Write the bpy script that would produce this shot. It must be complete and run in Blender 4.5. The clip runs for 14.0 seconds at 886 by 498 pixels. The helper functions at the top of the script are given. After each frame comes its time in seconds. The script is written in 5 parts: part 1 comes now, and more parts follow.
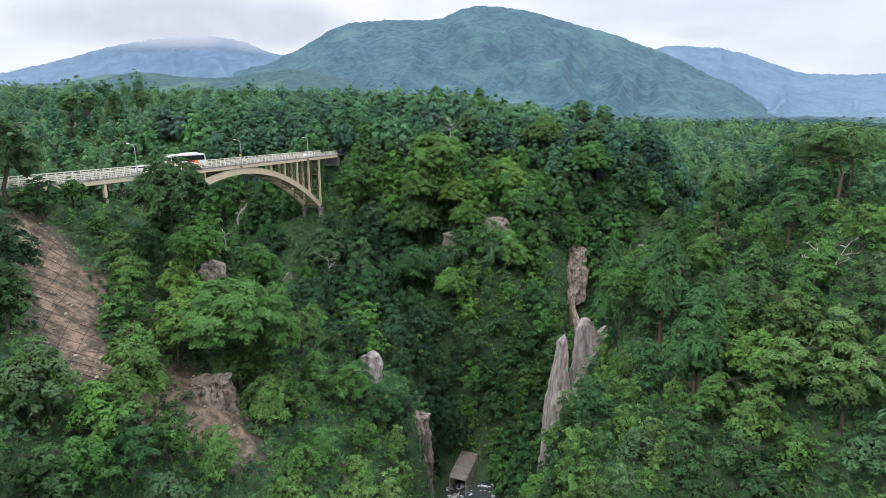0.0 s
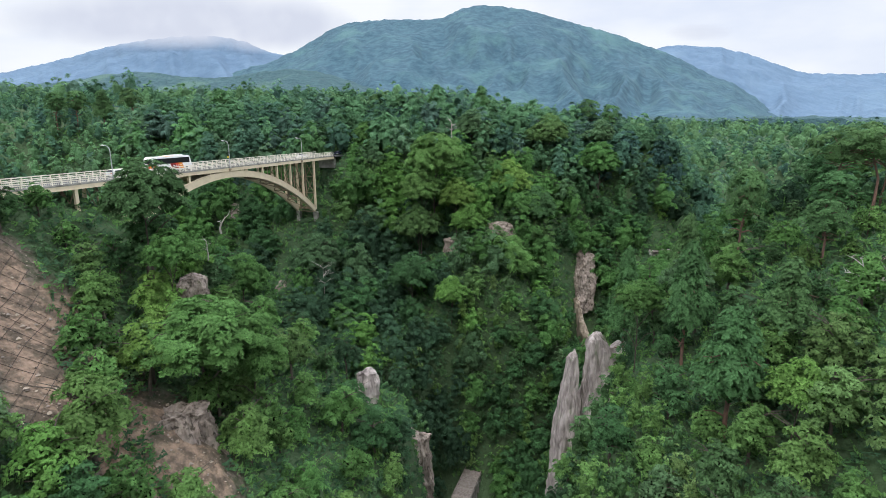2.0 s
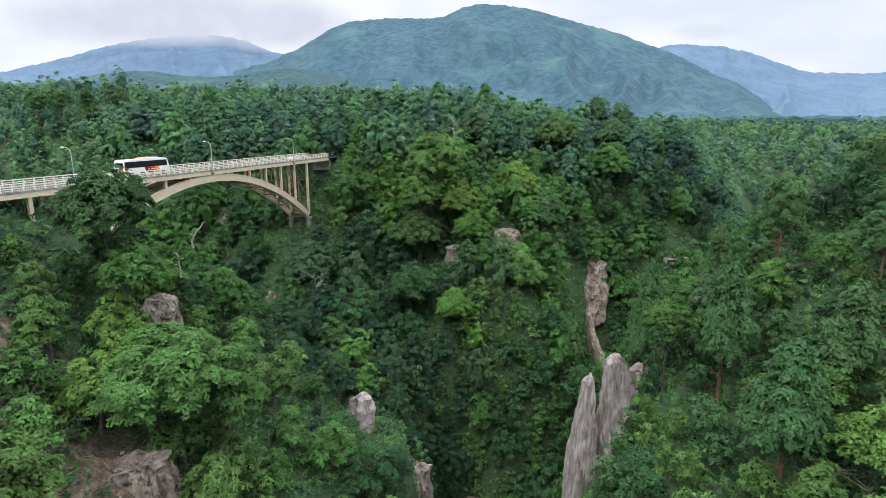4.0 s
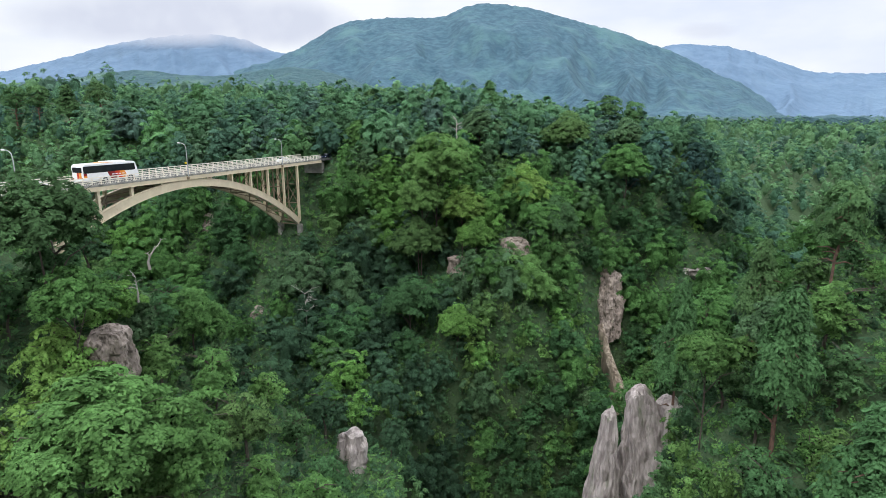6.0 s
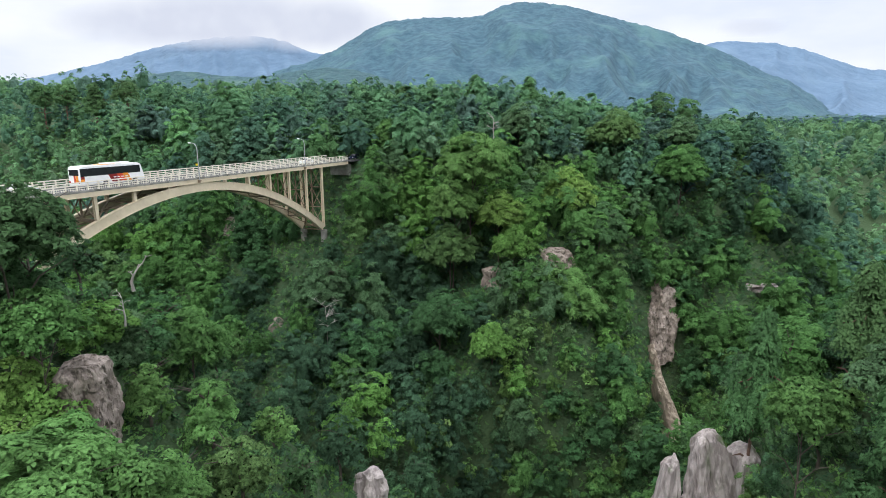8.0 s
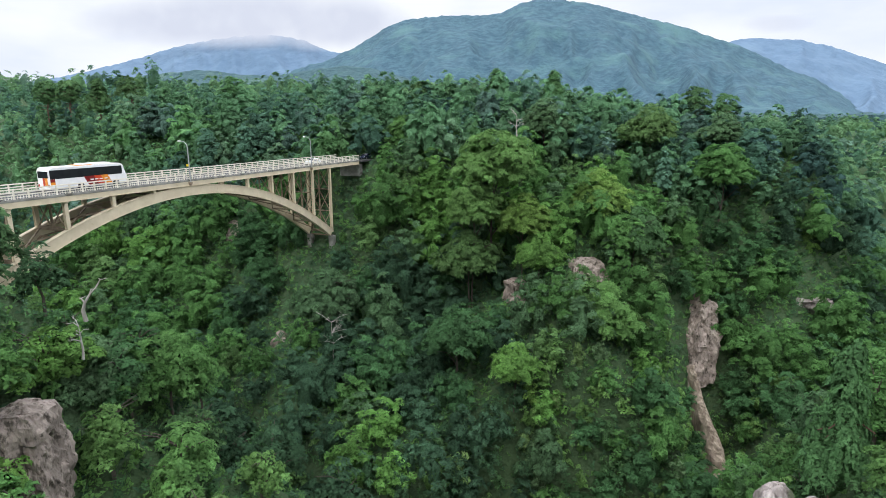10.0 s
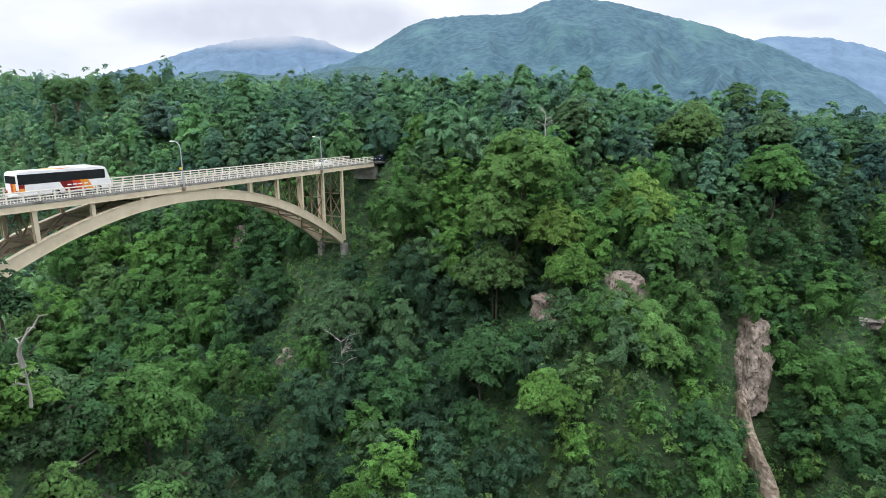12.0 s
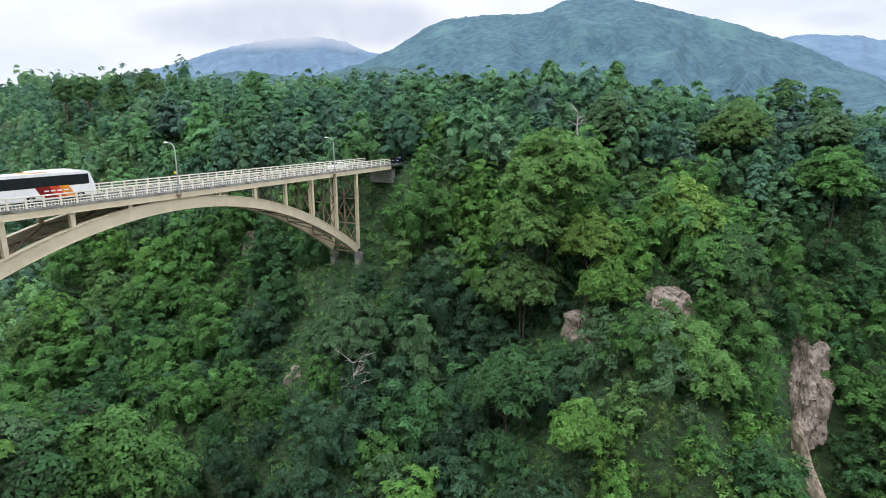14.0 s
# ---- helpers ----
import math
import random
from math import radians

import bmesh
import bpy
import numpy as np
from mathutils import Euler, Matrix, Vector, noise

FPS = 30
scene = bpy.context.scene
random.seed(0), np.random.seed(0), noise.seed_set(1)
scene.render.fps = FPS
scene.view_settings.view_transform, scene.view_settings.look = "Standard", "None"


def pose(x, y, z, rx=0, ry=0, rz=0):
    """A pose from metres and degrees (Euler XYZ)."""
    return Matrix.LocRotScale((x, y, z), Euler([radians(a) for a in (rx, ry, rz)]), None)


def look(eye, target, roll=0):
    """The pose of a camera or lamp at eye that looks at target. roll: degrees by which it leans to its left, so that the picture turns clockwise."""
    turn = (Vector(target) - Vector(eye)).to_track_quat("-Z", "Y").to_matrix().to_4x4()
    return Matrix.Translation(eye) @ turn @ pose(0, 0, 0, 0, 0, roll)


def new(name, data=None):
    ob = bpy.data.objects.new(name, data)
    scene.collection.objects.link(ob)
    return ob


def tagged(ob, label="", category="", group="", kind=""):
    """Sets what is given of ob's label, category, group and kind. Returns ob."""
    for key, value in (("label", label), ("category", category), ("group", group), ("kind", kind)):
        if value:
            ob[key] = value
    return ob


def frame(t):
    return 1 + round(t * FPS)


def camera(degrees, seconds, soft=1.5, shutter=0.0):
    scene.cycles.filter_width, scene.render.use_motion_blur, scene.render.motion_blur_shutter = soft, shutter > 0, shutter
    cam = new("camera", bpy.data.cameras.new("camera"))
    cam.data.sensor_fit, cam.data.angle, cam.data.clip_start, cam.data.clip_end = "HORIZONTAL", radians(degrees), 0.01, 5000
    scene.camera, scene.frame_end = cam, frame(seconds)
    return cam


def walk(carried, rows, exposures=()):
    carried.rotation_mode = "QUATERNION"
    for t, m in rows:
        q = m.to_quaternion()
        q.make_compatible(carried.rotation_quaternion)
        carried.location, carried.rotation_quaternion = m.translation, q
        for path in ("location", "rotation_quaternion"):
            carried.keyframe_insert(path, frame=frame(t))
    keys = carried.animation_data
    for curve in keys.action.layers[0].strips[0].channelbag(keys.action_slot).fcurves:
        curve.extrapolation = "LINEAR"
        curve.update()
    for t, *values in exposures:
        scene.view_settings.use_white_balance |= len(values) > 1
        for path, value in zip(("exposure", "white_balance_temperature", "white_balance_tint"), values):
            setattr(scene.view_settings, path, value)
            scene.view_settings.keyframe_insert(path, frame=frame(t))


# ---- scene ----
cam = camera(77.4, 14.0, soft=0.9)
METRES, EYE, TILT, LEAN, TURN = 80.0, 60.0, -12.5, 0.0, 0.0
ROWS = [
    (0.0, 0.0, 0.0, 0.0, 0.0, -0.0, -0.0),
    (0.5, -0.0008, 0.0246, 0.0057, 0.0, 0.0, 0.0),
    (1.0, -0.001, 0.051, 0.0118, 0.02, -0.0, 0.02),
    (1.5, -0.0017, 0.0788, 0.0184, 0.03, -0.01, 0.03),
    (2.0, -0.0026, 0.1099, 0.0251, 0.04, -0.01, -0.0),
    (2.5, -0.0034, 0.1431, 0.0328, 0.08, -0.01, 0.01),
    (3.0, -0.004, 0.1782, 0.0407, 0.12, -0.03, -0.0),
    (5.5, -0.007, 0.3754, 0.0849, 0.22, -0.1, -0.1),
    (6.0, -0.0069, 0.416, 0.0929, 0.3, -0.08, -0.11),
    (6.5, -0.0073, 0.4569, 0.1011, 0.37, -0.06, -0.13),
    (7.0, -0.0073, 0.4973, 0.1093, 0.57, -0.05, -0.19),
    (7.5, -0.0085, 0.5357, 0.1166, 1.76, -0.06, -0.45),
    (8.0, -0.0092, 0.572, 0.1233, 3.79, -0.1, -0.87),
    (10.5, -0.0299, 0.7552, 0.1574, 5.6, -0.26, -1.29),
    (11.0, -0.0357, 0.7899, 0.164, 5.89, -0.25, -1.36),
    (11.5, -0.0411, 0.8233, 0.171, 6.55, -0.27, -1.51),
    (12.0, -0.0472, 0.8555, 0.1775, 7.33, -0.28, -1.67),
    (12.5, -0.0539, 0.8863, 0.1837, 7.92, -0.28, -1.8),
    (13.0, -0.0603, 0.9167, 0.1904, 8.27, -0.3, -1.87),
    (13.5, -0.0666, 0.9461, 0.1965, 8.8, -0.31, -1.97),
    (14.0, -0.073, 0.9737, 0.2018, 9.24, -0.31, -2.07),
]
walk(cam, [(t, pose(0, 0, EYE, TILT, LEAN, TURN) @ pose(METRES * x, METRES * y, METRES * z, 90 + pitch, roll, yaw)) for t, x, y, z, yaw, pitch, roll in ROWS],
     exposures=((0.0, -0.15), (6.0, -0.11), (14.0, -0.08)))

# ---- light ----
world = bpy.data.worlds.new("overcast_sky")
scene.world = world
world.use_nodes = True
wn, wl = world.node_tree.nodes, world.node_tree.links
wn.clear()
w_out = wn.new("ShaderNodeOutputWorld")
w_bg = wn.new("ShaderNodeBackground")
w_sky = wn.new("ShaderNodeTexSky")
w_sky.sky_type, w_sky.sun_disc = "NISHITA", False
w_sky.sun_elevation, w_sky.sun_rotation = radians(50), radians(200)
w_co = wn.new("ShaderNodeTexCoord")
w_sep = wn.new("ShaderNodeSeparateXYZ")
w_map = wn.new("ShaderNodeMapping")
w_map.inputs["Scale"].default_value = (2.2, 2.2, 6.0)
w_noise = wn.new("ShaderNodeTexNoise")
w_noise.inputs["Scale"].default_value, w_noise.inputs["Detail"].default_value = 1.3, 5.0
w_noise.inputs["Roughness"].default_value = 0.5
w_ramp = wn.new("ShaderNodeValToRGB")
w_ramp.color_ramp.elements[0].position, w_ramp.color_ramp.elements[0].color = 0.36, (8.3, 9.0, 10.6, 1)
w_ramp.color_ramp.elements[1].position, w_ramp.color_ramp.elements[1].color = 0.58, (10.5, 10.8, 11.3, 1)
w_rise = wn.new("ShaderNodeMapRange")
w_rise.inputs["From Min"].default_value, w_rise.inputs["From Max"].default_value = 0.25, 1.0
w_rise.inputs["To Min"].default_value, w_rise.inputs["To Max"].default_value = 1.0, 3.9
w_mul = wn.new("ShaderNodeVectorMath")
w_mul.operation = "SCALE"
w_mix = wn.new("ShaderNodeMix")
w_mix.data_type = "RGBA"
w_mix.inputs["Factor"].default_value = 0.93
wl.new(w_co.outputs["Generated"], w_sep.inputs[0])
wl.new(w_co.outputs["Generated"], w_map.inputs["Vector"])
wl.new(w_map.outputs[0], w_noise.inputs["Vector"])
wl.new(w_noise.outputs["Fac"], w_ramp.inputs["Fac"])
wl.new(w_sep.outputs["Z"], w_rise.inputs["Value"])
wl.new(w_ramp.outputs["Color"], w_mul.inputs[0])
wl.new(w_rise.outputs["Result"], w_mul.inputs["Scale"])
wl.new(w_sky.outputs["Color"], w_mix.inputs["A"])
wl.new(w_mul.outputs["Vector"], w_mix.inputs["B"])
wl.new(w_mix.outputs["Result"], w_bg.inputs["Color"])
w_bg.inputs["Strength"].default_value = 0.105
wl.new(w_bg.outputs[0], w_out.inputs["Surface"])

sun = new("sun", bpy.data.lights.new("sun", "SUN"))
sun.data.energy, sun.data.angle, sun.data.color = 1.6, radians(25), (1.0, 0.97, 0.92)
sun.matrix_world = look((-60, -120, 200), (0, 30, 0))

# ---- materials ----


def material(name, base, rough=0.8, metal=0.0, second=None, scale=1.0, detail=4.0, bump=0.0, bump_scale=8.0,
             spread=(0.35, 0.65), obj_vary=0.0, island_vary=0.0, translucent=0.0, stretch=(1, 1, 1), third=None, third_scale=0.1,
             third_spread=(0.5, 0.7), third_detail=3.0, gloss=0.25, toned=False):
    """A procedural surface: two mixed tones at one scale, a third at another, fine relief, and variation by piece."""
    mat = bpy.data.materials.new(name)
    mat.use_nodes = True
    nt = mat.node_tree
    n, k = nt.nodes, nt.links
    p = n["Principled BSDF"]
    p.inputs["Roughness"].default_value, p.inputs["Metallic"].default_value = rough, metal
    p.inputs["Specular IOR Level"].default_value = gloss
    geo = n.new("ShaderNodeNewGeometry")
    mp = n.new("ShaderNodeMapping")
    mp.inputs["Scale"].default_value = stretch
    k.new(geo.outputs["Position"], mp.inputs["Vector"])

    def tone(sc, lo, hi, det):
        t = n.new("ShaderNodeTexNoise")
        t.inputs["Scale"].default_value, t.inputs["Detail"].default_value = sc, det
        t.inputs["Roughness"].default_value = 0.6
        k.new(mp.outputs[0], t.inputs["Vector"])
        r = n.new("ShaderNodeMapRange")
        r.interpolation_type = "SMOOTHSTEP"
        r.inputs["From Min"].default_value, r.inputs["From Max"].default_value = lo, hi
        k.new(t.outputs["Fac"], r.inputs["Value"])
        return r.outputs["Result"]

    def mix(fac, a, b):
        m = n.new("ShaderNodeMix")
        m.data_type = "RGBA"
        k.new(fac, m.inputs["Factor"])
        for sock, val in (("A", a), ("B", b)):
            if isinstance(val, tuple):
                m.inputs[sock].default_value = (*val, 1)
            else:
                k.new(val, m.inputs[sock])
        return m.outputs["Result"]

    col = mix(tone(scale, *spread, detail), base, second or tuple(c * 0.7 for c in base))
    if third:
        col = mix(tone(third_scale, *third_spread, third_detail), col, third)
    if obj_vary or island_vary:
        hsv = n.new("ShaderNodeHueSaturation")
        k.new(col, hsv.inputs["Color"])
        add = None
        for amount, sock in ((obj_vary, "obj"), (island_vary, "isl")):
            if not amount:
                continue
            src = n.new("ShaderNodeObjectInfo").outputs["Random"] if sock == "obj" else geo.outputs["Random Per Island"]
            r = n.new("ShaderNodeMapRange")
            r.inputs["To Min"].default_value, r.inputs["To Max"].default_value = 1 - amount, 1 + amount
            k.new(src, r.inputs["Value"])
            if add is None:
                add = r.outputs["Result"]
            else:
                m = n.new("ShaderNodeMath")
                m.operation = "MULTIPLY"
                k.new(add, m.inputs[0])
                k.new(r.outputs["Result"], m.inputs[1])
                add = m.outputs[0]
        if toned:
            att, plus, m = n.new("ShaderNodeAttribute"), n.new("ShaderNodeMath"), n.new("ShaderNodeMath")
            att.attribute_name, plus.operation, m.operation = "tone", "ADD", "MULTIPLY"
            plus.inputs[1].default_value = 1.0
            k.new(att.outputs["Fac"], plus.inputs[0])
            k.new(plus.outputs[0], m.inputs[0])
            k.new(add, m.inputs[1])
            add = m.outputs[0]
        k.new(add, hsv.inputs["Value"])
        if obj_vary:
            oi = n.new("ShaderNodeObjectInfo")
            wn2 = n.new("ShaderNodeTexWhiteNoise")
            wn2.noise_dimensions = "1D"
            k.new(oi.outputs["Random"], wn2.inputs["W"])
            r = n.new("ShaderNodeMapRange")
            r.inputs["To Min"].default_value, r.inputs["To Max"].default_value = 0.5 - obj_vary * 0.09, 0.5 + obj_vary * 0.09
            k.new(wn2.outputs["Value"], r.inputs["Value"])
            k.new(r.outputs["Result"], hsv.inputs["Hue"])
        col = hsv.outputs["Color"]
    k.new(col, p.inputs["Base Color"])
    if bump:
        t = n.new("ShaderNodeTexNoise")
        t.inputs["Scale"].default_value, t.inputs["Detail"].default_value = bump_scale, 6.0
        k.new(mp.outputs[0], t.inputs["Vector"])
        b = n.new("ShaderNodeBump")
        b.inputs["Strength"].default_value, b.inputs["Distance"].default_value = bump, 1.0 / bump_scale
        k.new(t.outputs["Fac"], b.inputs["Height"])
        k.new(b.outputs[0], p.inputs["Normal"])
    if translucent:
        tr = n.new("ShaderNodeBsdfTranslucent")
        k.new(col, tr.inputs["Color"])
        ms = n.new("ShaderNodeMixShader")
        ms.inputs["Fac"].default_value = translucent
        k.new(p.outputs[0], ms.inputs[1])
        k.new(tr.outputs[0], ms.inputs[2])
        k.new(ms.outputs[0], n["Material Output"].inputs["Surface"])
    return mat


def leafy(name, base, second, size=4.2, keep=0.62):
    """Foliage: twigs cut into single leaves by a cell pattern in the world's own metres."""
    mat = material(name, base, 0.85, second=second, scale=0.35, detail=3.0, obj_vary=0.16, island_vary=0.15, translucent=0.38, toned=True,
                   third=tuple(v * 0.62 for v in second), third_scale=3.4, third_spread=(0.46, 0.64), third_detail=5.0, gloss=0.08)
    n, k = mat.node_tree.nodes, mat.node_tree.links
    geo = n.new("ShaderNodeNewGeometry")
    cell = n.new("ShaderNodeTexVoronoi")
    cell.inputs["Scale"].default_value = size
    k.new(geo.outputs["Position"], cell.inputs["Vector"])
    cut = n.new("ShaderNodeMath")
    cut.operation = "GREATER_THAN"
    cut.inputs[1].default_value = keep
    k.new(cell.outputs["Distance"], cut.inputs[0])
    surface = n["Material Output"].inputs["Surface"]
    gap = n.new("ShaderNodeBsdfTransparent")
    ms = n.new("ShaderNodeMixShader")
    k.new(cut.outputs[0], ms.inputs[0])
    k.new(surface.links[0].from_socket, ms.inputs[1])
    k.new(gap.outputs[0], ms.inputs[2])
    k.new(ms.outputs[0], surface)
    return mat


LEAVES = (("leaf_deep_green", (0.086, 0.182, 0.074)), ("leaf_mid_green", (0.134, 0.270, 0.082)), ("leaf_bright_green", (0.168, 0.324, 0.082)),
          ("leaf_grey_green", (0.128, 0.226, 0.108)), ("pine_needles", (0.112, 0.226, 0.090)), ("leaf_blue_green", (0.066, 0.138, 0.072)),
          ("leaf_olive_green", (0.148, 0.256, 0.090)))
M_LEAF = [leafy(n, c, tuple(v * 0.76 for v in c), 3.3, 0.62 if n == "pine_needles" else 0.585) for n, c in LEAVES]
# air haze over far woods is put into these leaves: lighter and bluer
M_LEAF_HAZED = [leafy("far_" + n, (c[0] * 1.08, c[1] * 1.08, c[2] * 1.7), (c[0] * 0.90, c[1] * 0.92, c[2] * 1.45), 3.0, 0.66) for n, c in LEAVES]
M_BARK = material("bark_grey_brown", (0.10, 0.085, 0.07), 0.9, second=(0.06, 0.05, 0.04), scale=3.0, bump=0.6, bump_scale=9.0, stretch=(1, 1, 0.3))
M_PINE_BARK = material("bark_red_pine", (0.165, 0.098, 0.072), 0.9, second=(0.09, 0.06, 0.048), scale=2.5, bump=0.6, bump_scale=7.0, stretch=(1, 1, 0.4))
M_DEAD = material("bleached_dead_wood", (0.42, 0.40, 0.37), 0.85, second=(0.25, 0.235, 0.21), scale=2.0, bump=0.4, bump_scale=12.0, stretch=(1, 1, 0.3))
M_ROCK = material("weathered_tuff_rock", (0.40, 0.355, 0.335), 0.92, second=(0.22, 0.19, 0.18), scale=1.1, detail=9.0, bump=0.7, bump_scale=1.4,
                  stretch=(1, 1, 0.22), third=(0.10, 0.12, 0.07), third_scale=0.35, third_spread=(0.56, 0.72))
M_TAN = material("pink_brown_rock", (0.33, 0.275, 0.235), 0.92, second=(0.17, 0.14, 0.12), scale=0.7, detail=8.0, bump=1.0, bump_scale=1.8,
                 stretch=(1, 1, 0.6), third=(0.075, 0.062, 0.05), third_scale=1.5, third_spread=(0.53, 0.66), third_detail=7.0)

M_SCREE = material("pale_tan_scree", (0.40, 0.335, 0.265), 0.95, second=(0.24, 0.19, 0.15), scale=0.9, detail=8.0, bump=0.8, bump_scale=2.2,
                   stretch=(1, 1, 0.2), third=(0.12, 0.10, 0.075), third_scale=0.6, third_spread=(0.6, 0.76))


def ground_material():
    """Forest floor that gives way to rubble and bare soil where the mesh's own 'slide' value rises."""
    mat = material("forest_floor_and_slide", (0.056, 0.096, 0.044), 0.95, second=(0.050, 0.084, 0.038), scale=0.25, detail=8.0, bump=1.0, bump_scale=1.6,
                   third=(0.050, 0.088, 0.036), third_scale=0.05)
    n, k = mat.node_tree.nodes, mat.node_tree.links
    p = n["Principled BSDF"]
    col = p.inputs["Base Color"].links[0].from_socket
    geo = n.new("ShaderNodeNewGeometry")
    att = n.new("ShaderNodeAttribute")
    att.attribute_name = "slide"

    def noise_of(scale, detail):
        t = n.new("ShaderNodeTexNoise")
        t.inputs["Scale"].default_value, t.inputs["Detail"].default_value, t.inputs["Roughness"].default_value = scale, detail, 0.65
        k.new(geo.outputs["Position"], t.inputs["Vector"])
        return t.outputs["Fac"]

    def mask(lo, hi, wobble):
        m = n.new("ShaderNodeMath")
        m.operation = "MULTIPLY_ADD"
        m.inputs[1].default_value = wobble
        k.new(noise_of(0.45, 8.0), m.inputs[0])
        k.new(att.outputs["Fac"], m.inputs[2])
        r = n.new("ShaderNodeMapRange")
        r.interpolation_type = "SMOOTHSTEP"
        r.inputs["From Min"].default_value, r.inputs["From Max"].default_value = lo, hi
        k.new(m.outputs[0], r.inputs["Value"])
        return r.outputs["Result"]

    def two(a, b, scale):
        m = n.new("ShaderNodeMix")
        m.data_type = "RGBA"
        r = n.new("ShaderNodeMapRange")
        r.inputs["From Min"].default_value, r.inputs["From Max"].default_value = 0.40, 0.58
        k.new(noise_of(scale, 9.0), r.inputs["Value"])
        k.new(r.outputs["Result"], m.inputs["Factor"])
        m.inputs["A"].default_value, m.inputs["B"].default_value = (*a, 1), (*b, 1)
        return m.outputs["Result"]

    for fac, tone in ((mask(0.55, 0.85, 0.6), two((0.125, 0.102, 0.084), (0.055, 0.060, 0.034), 0.8)), (mask(1.0, 1.2, 0.6), two((0.29, 0.205, 0.150), (0.10, 0.078, 0.058), 0.42))):
        m = n.new("ShaderNodeMix")
        m.data_type = "RGBA"
        k.new(fac, m.inputs["Factor"])
        k.new(col, m.inputs["A"])
        k.new(tone, m.inputs["B"])
        col = m.outputs["Result"]
    k.new(col, p.inputs["Base Color"])
    return mat


M_GROUND = ground_material()
M_STEEL = material("cream_bridge_paint", (0.64, 0.55, 0.40), 0.55, second=(0.56, 0.475, 0.34), scale=0.6, detail=6.0, bump=0.08, bump_scale=6.0,
                   third=(0.33, 0.235, 0.155), third_scale=0.9, third_spread=(0.64, 0.80))
M_RUST = material("faded_brown_bracing", (0.30, 0.235, 0.165), 0.7, second=(0.20, 0.145, 0.10), scale=0.8, detail=6.0, bump=0.15, bump_scale=6.0,
                  third=(0.13, 0.085, 0.06), third_scale=0.6, third_spread=(0.55, 0.75))
M_RAIL = material("pale_cream_rail_paint", (0.80, 0.75, 0.65), 0.5, second=(0.72, 0.665, 0.56), scale=0.9, bump=0.05,
                  third=(0.40, 0.32, 0.24), third_scale=1.3, third_spread=(0.68, 0.85))
M_ASPHALT = material("worn_asphalt", (0.075, 0.075, 0.075), 0.9, second=(0.055, 0.055, 0.055), scale=1.5, bump=0.2, bump_scale=20.0)
M_CONCRETE = material("stained_concrete", (0.33, 0.32, 0.29), 0.9, second=(0.21, 0.20, 0.18), scale=0.6, detail=7.0, bump=0.3, bump_scale=5.0,
                      third=(0.12, 0.115, 0.095), third_scale=0.5)
M_LAMP = material("galvanised_pole", (0.42, 0.44, 0.44), 0.45, 0.6, second=(0.34, 0.36, 0.36), scale=2.0)
M_LAMPGLASS = material("lamp_bowl", (0.75, 0.76, 0.74), 0.3)
M_YELLOW = material("yellow_sign", (0.75, 0.58, 0.03), 0.5)
M_WHITE = material("white_vehicle_paint", (0.80, 0.80, 0.79), 0.25, second=(0.74, 0.74, 0.73), scale=1.0)
M_GLASS = material("dark_vehicle_glass", (0.015, 0.017, 0.02), 0.08, second=(0.02, 0.022, 0.025))
M_RED = material("red_livery", (0.55, 0.06, 0.02), 0.3)
M_ORANGE = material("orange_livery", (0.80, 0.30, 0.04), 0.3)
M_MAROON = material("dark_red_livery", (0.20, 0.012, 0.012), 0.3)
M_TYRE = material("black_tyre", (0.02, 0.02, 0.02), 0.9)
M_HUB = material("wheel_hub_metal", (0.5, 0.5, 0.5), 0.4, 0.7)
M_DARKCAR = material("dark_blue_paint", (0.02, 0.03, 0.06), 0.25)
M_TAIL = material("tail_light_red", (0.4, 0.02, 0.02), 0.3)
M_NET = material("rusty_dark_wire", (0.055, 0.045, 0.04), 0.7, 0.3)
M_PLANK = material("weathered_planks", (0.25, 0.215, 0.19), 0.9, second=(0.17, 0.145, 0.125), scale=2.0, bump=0.3, bump_scale=10.0, obj_vary=0.15)
M_WATER = material("river_water", (0.06, 0.075, 0.07), 0.12, second=(0.04, 0.05, 0.05), scale=0.5, bump=0.35, bump_scale=2.0,
                   third=(0.7, 0.74, 0.75), third_scale=0.7, third_spread=(0.58, 0.68))
# distance haze is mixed into the base colours of these three slopes
M_MOUNTAIN = material("hazy_forested_mountain", (0.056, 0.112, 0.142), 1.0, second=(0.032, 0.072, 0.102), scale=0.035, detail=10.0, bump=0.6, bump_scale=0.09,
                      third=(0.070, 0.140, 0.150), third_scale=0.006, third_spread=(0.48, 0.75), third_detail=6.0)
M_RANGE = material("haze_blue_range", (0.106, 0.166, 0.240), 1.0, second=(0.088, 0.142, 0.212), scale=0.012, detail=8.0, bump=0.3, bump_scale=0.03,
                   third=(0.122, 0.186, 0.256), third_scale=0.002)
M_HILL = material("hazy_forested_foothill", (0.050, 0.100, 0.110), 1.0, second=(0.036, 0.076, 0.088), scale=0.06, detail=8.0, bump=1.0, bump_scale=0.08,
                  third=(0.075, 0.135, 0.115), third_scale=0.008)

# ---- builders ----


def mesh_obj(name, bm, mat, parent=None, label="", smooth=False):
    me = bpy.data.meshes.new(name)
    if smooth:
        for f in bm.faces:
            f.smooth = True
    bm.to_mesh(me)
    bm.free()
    for m in (mat if isinstance(mat, (list, tuple)) else [mat]):
        me.materials.append(m)
    ob = new(name, me)
    if parent is not None:
        ob.parent = parent
    if label:
        ob["label"] = label
    return ob


def part(name, bm, mat, parent, label="", smooth=False):
    return mesh_obj(name, bm, mat, parent, label, smooth)


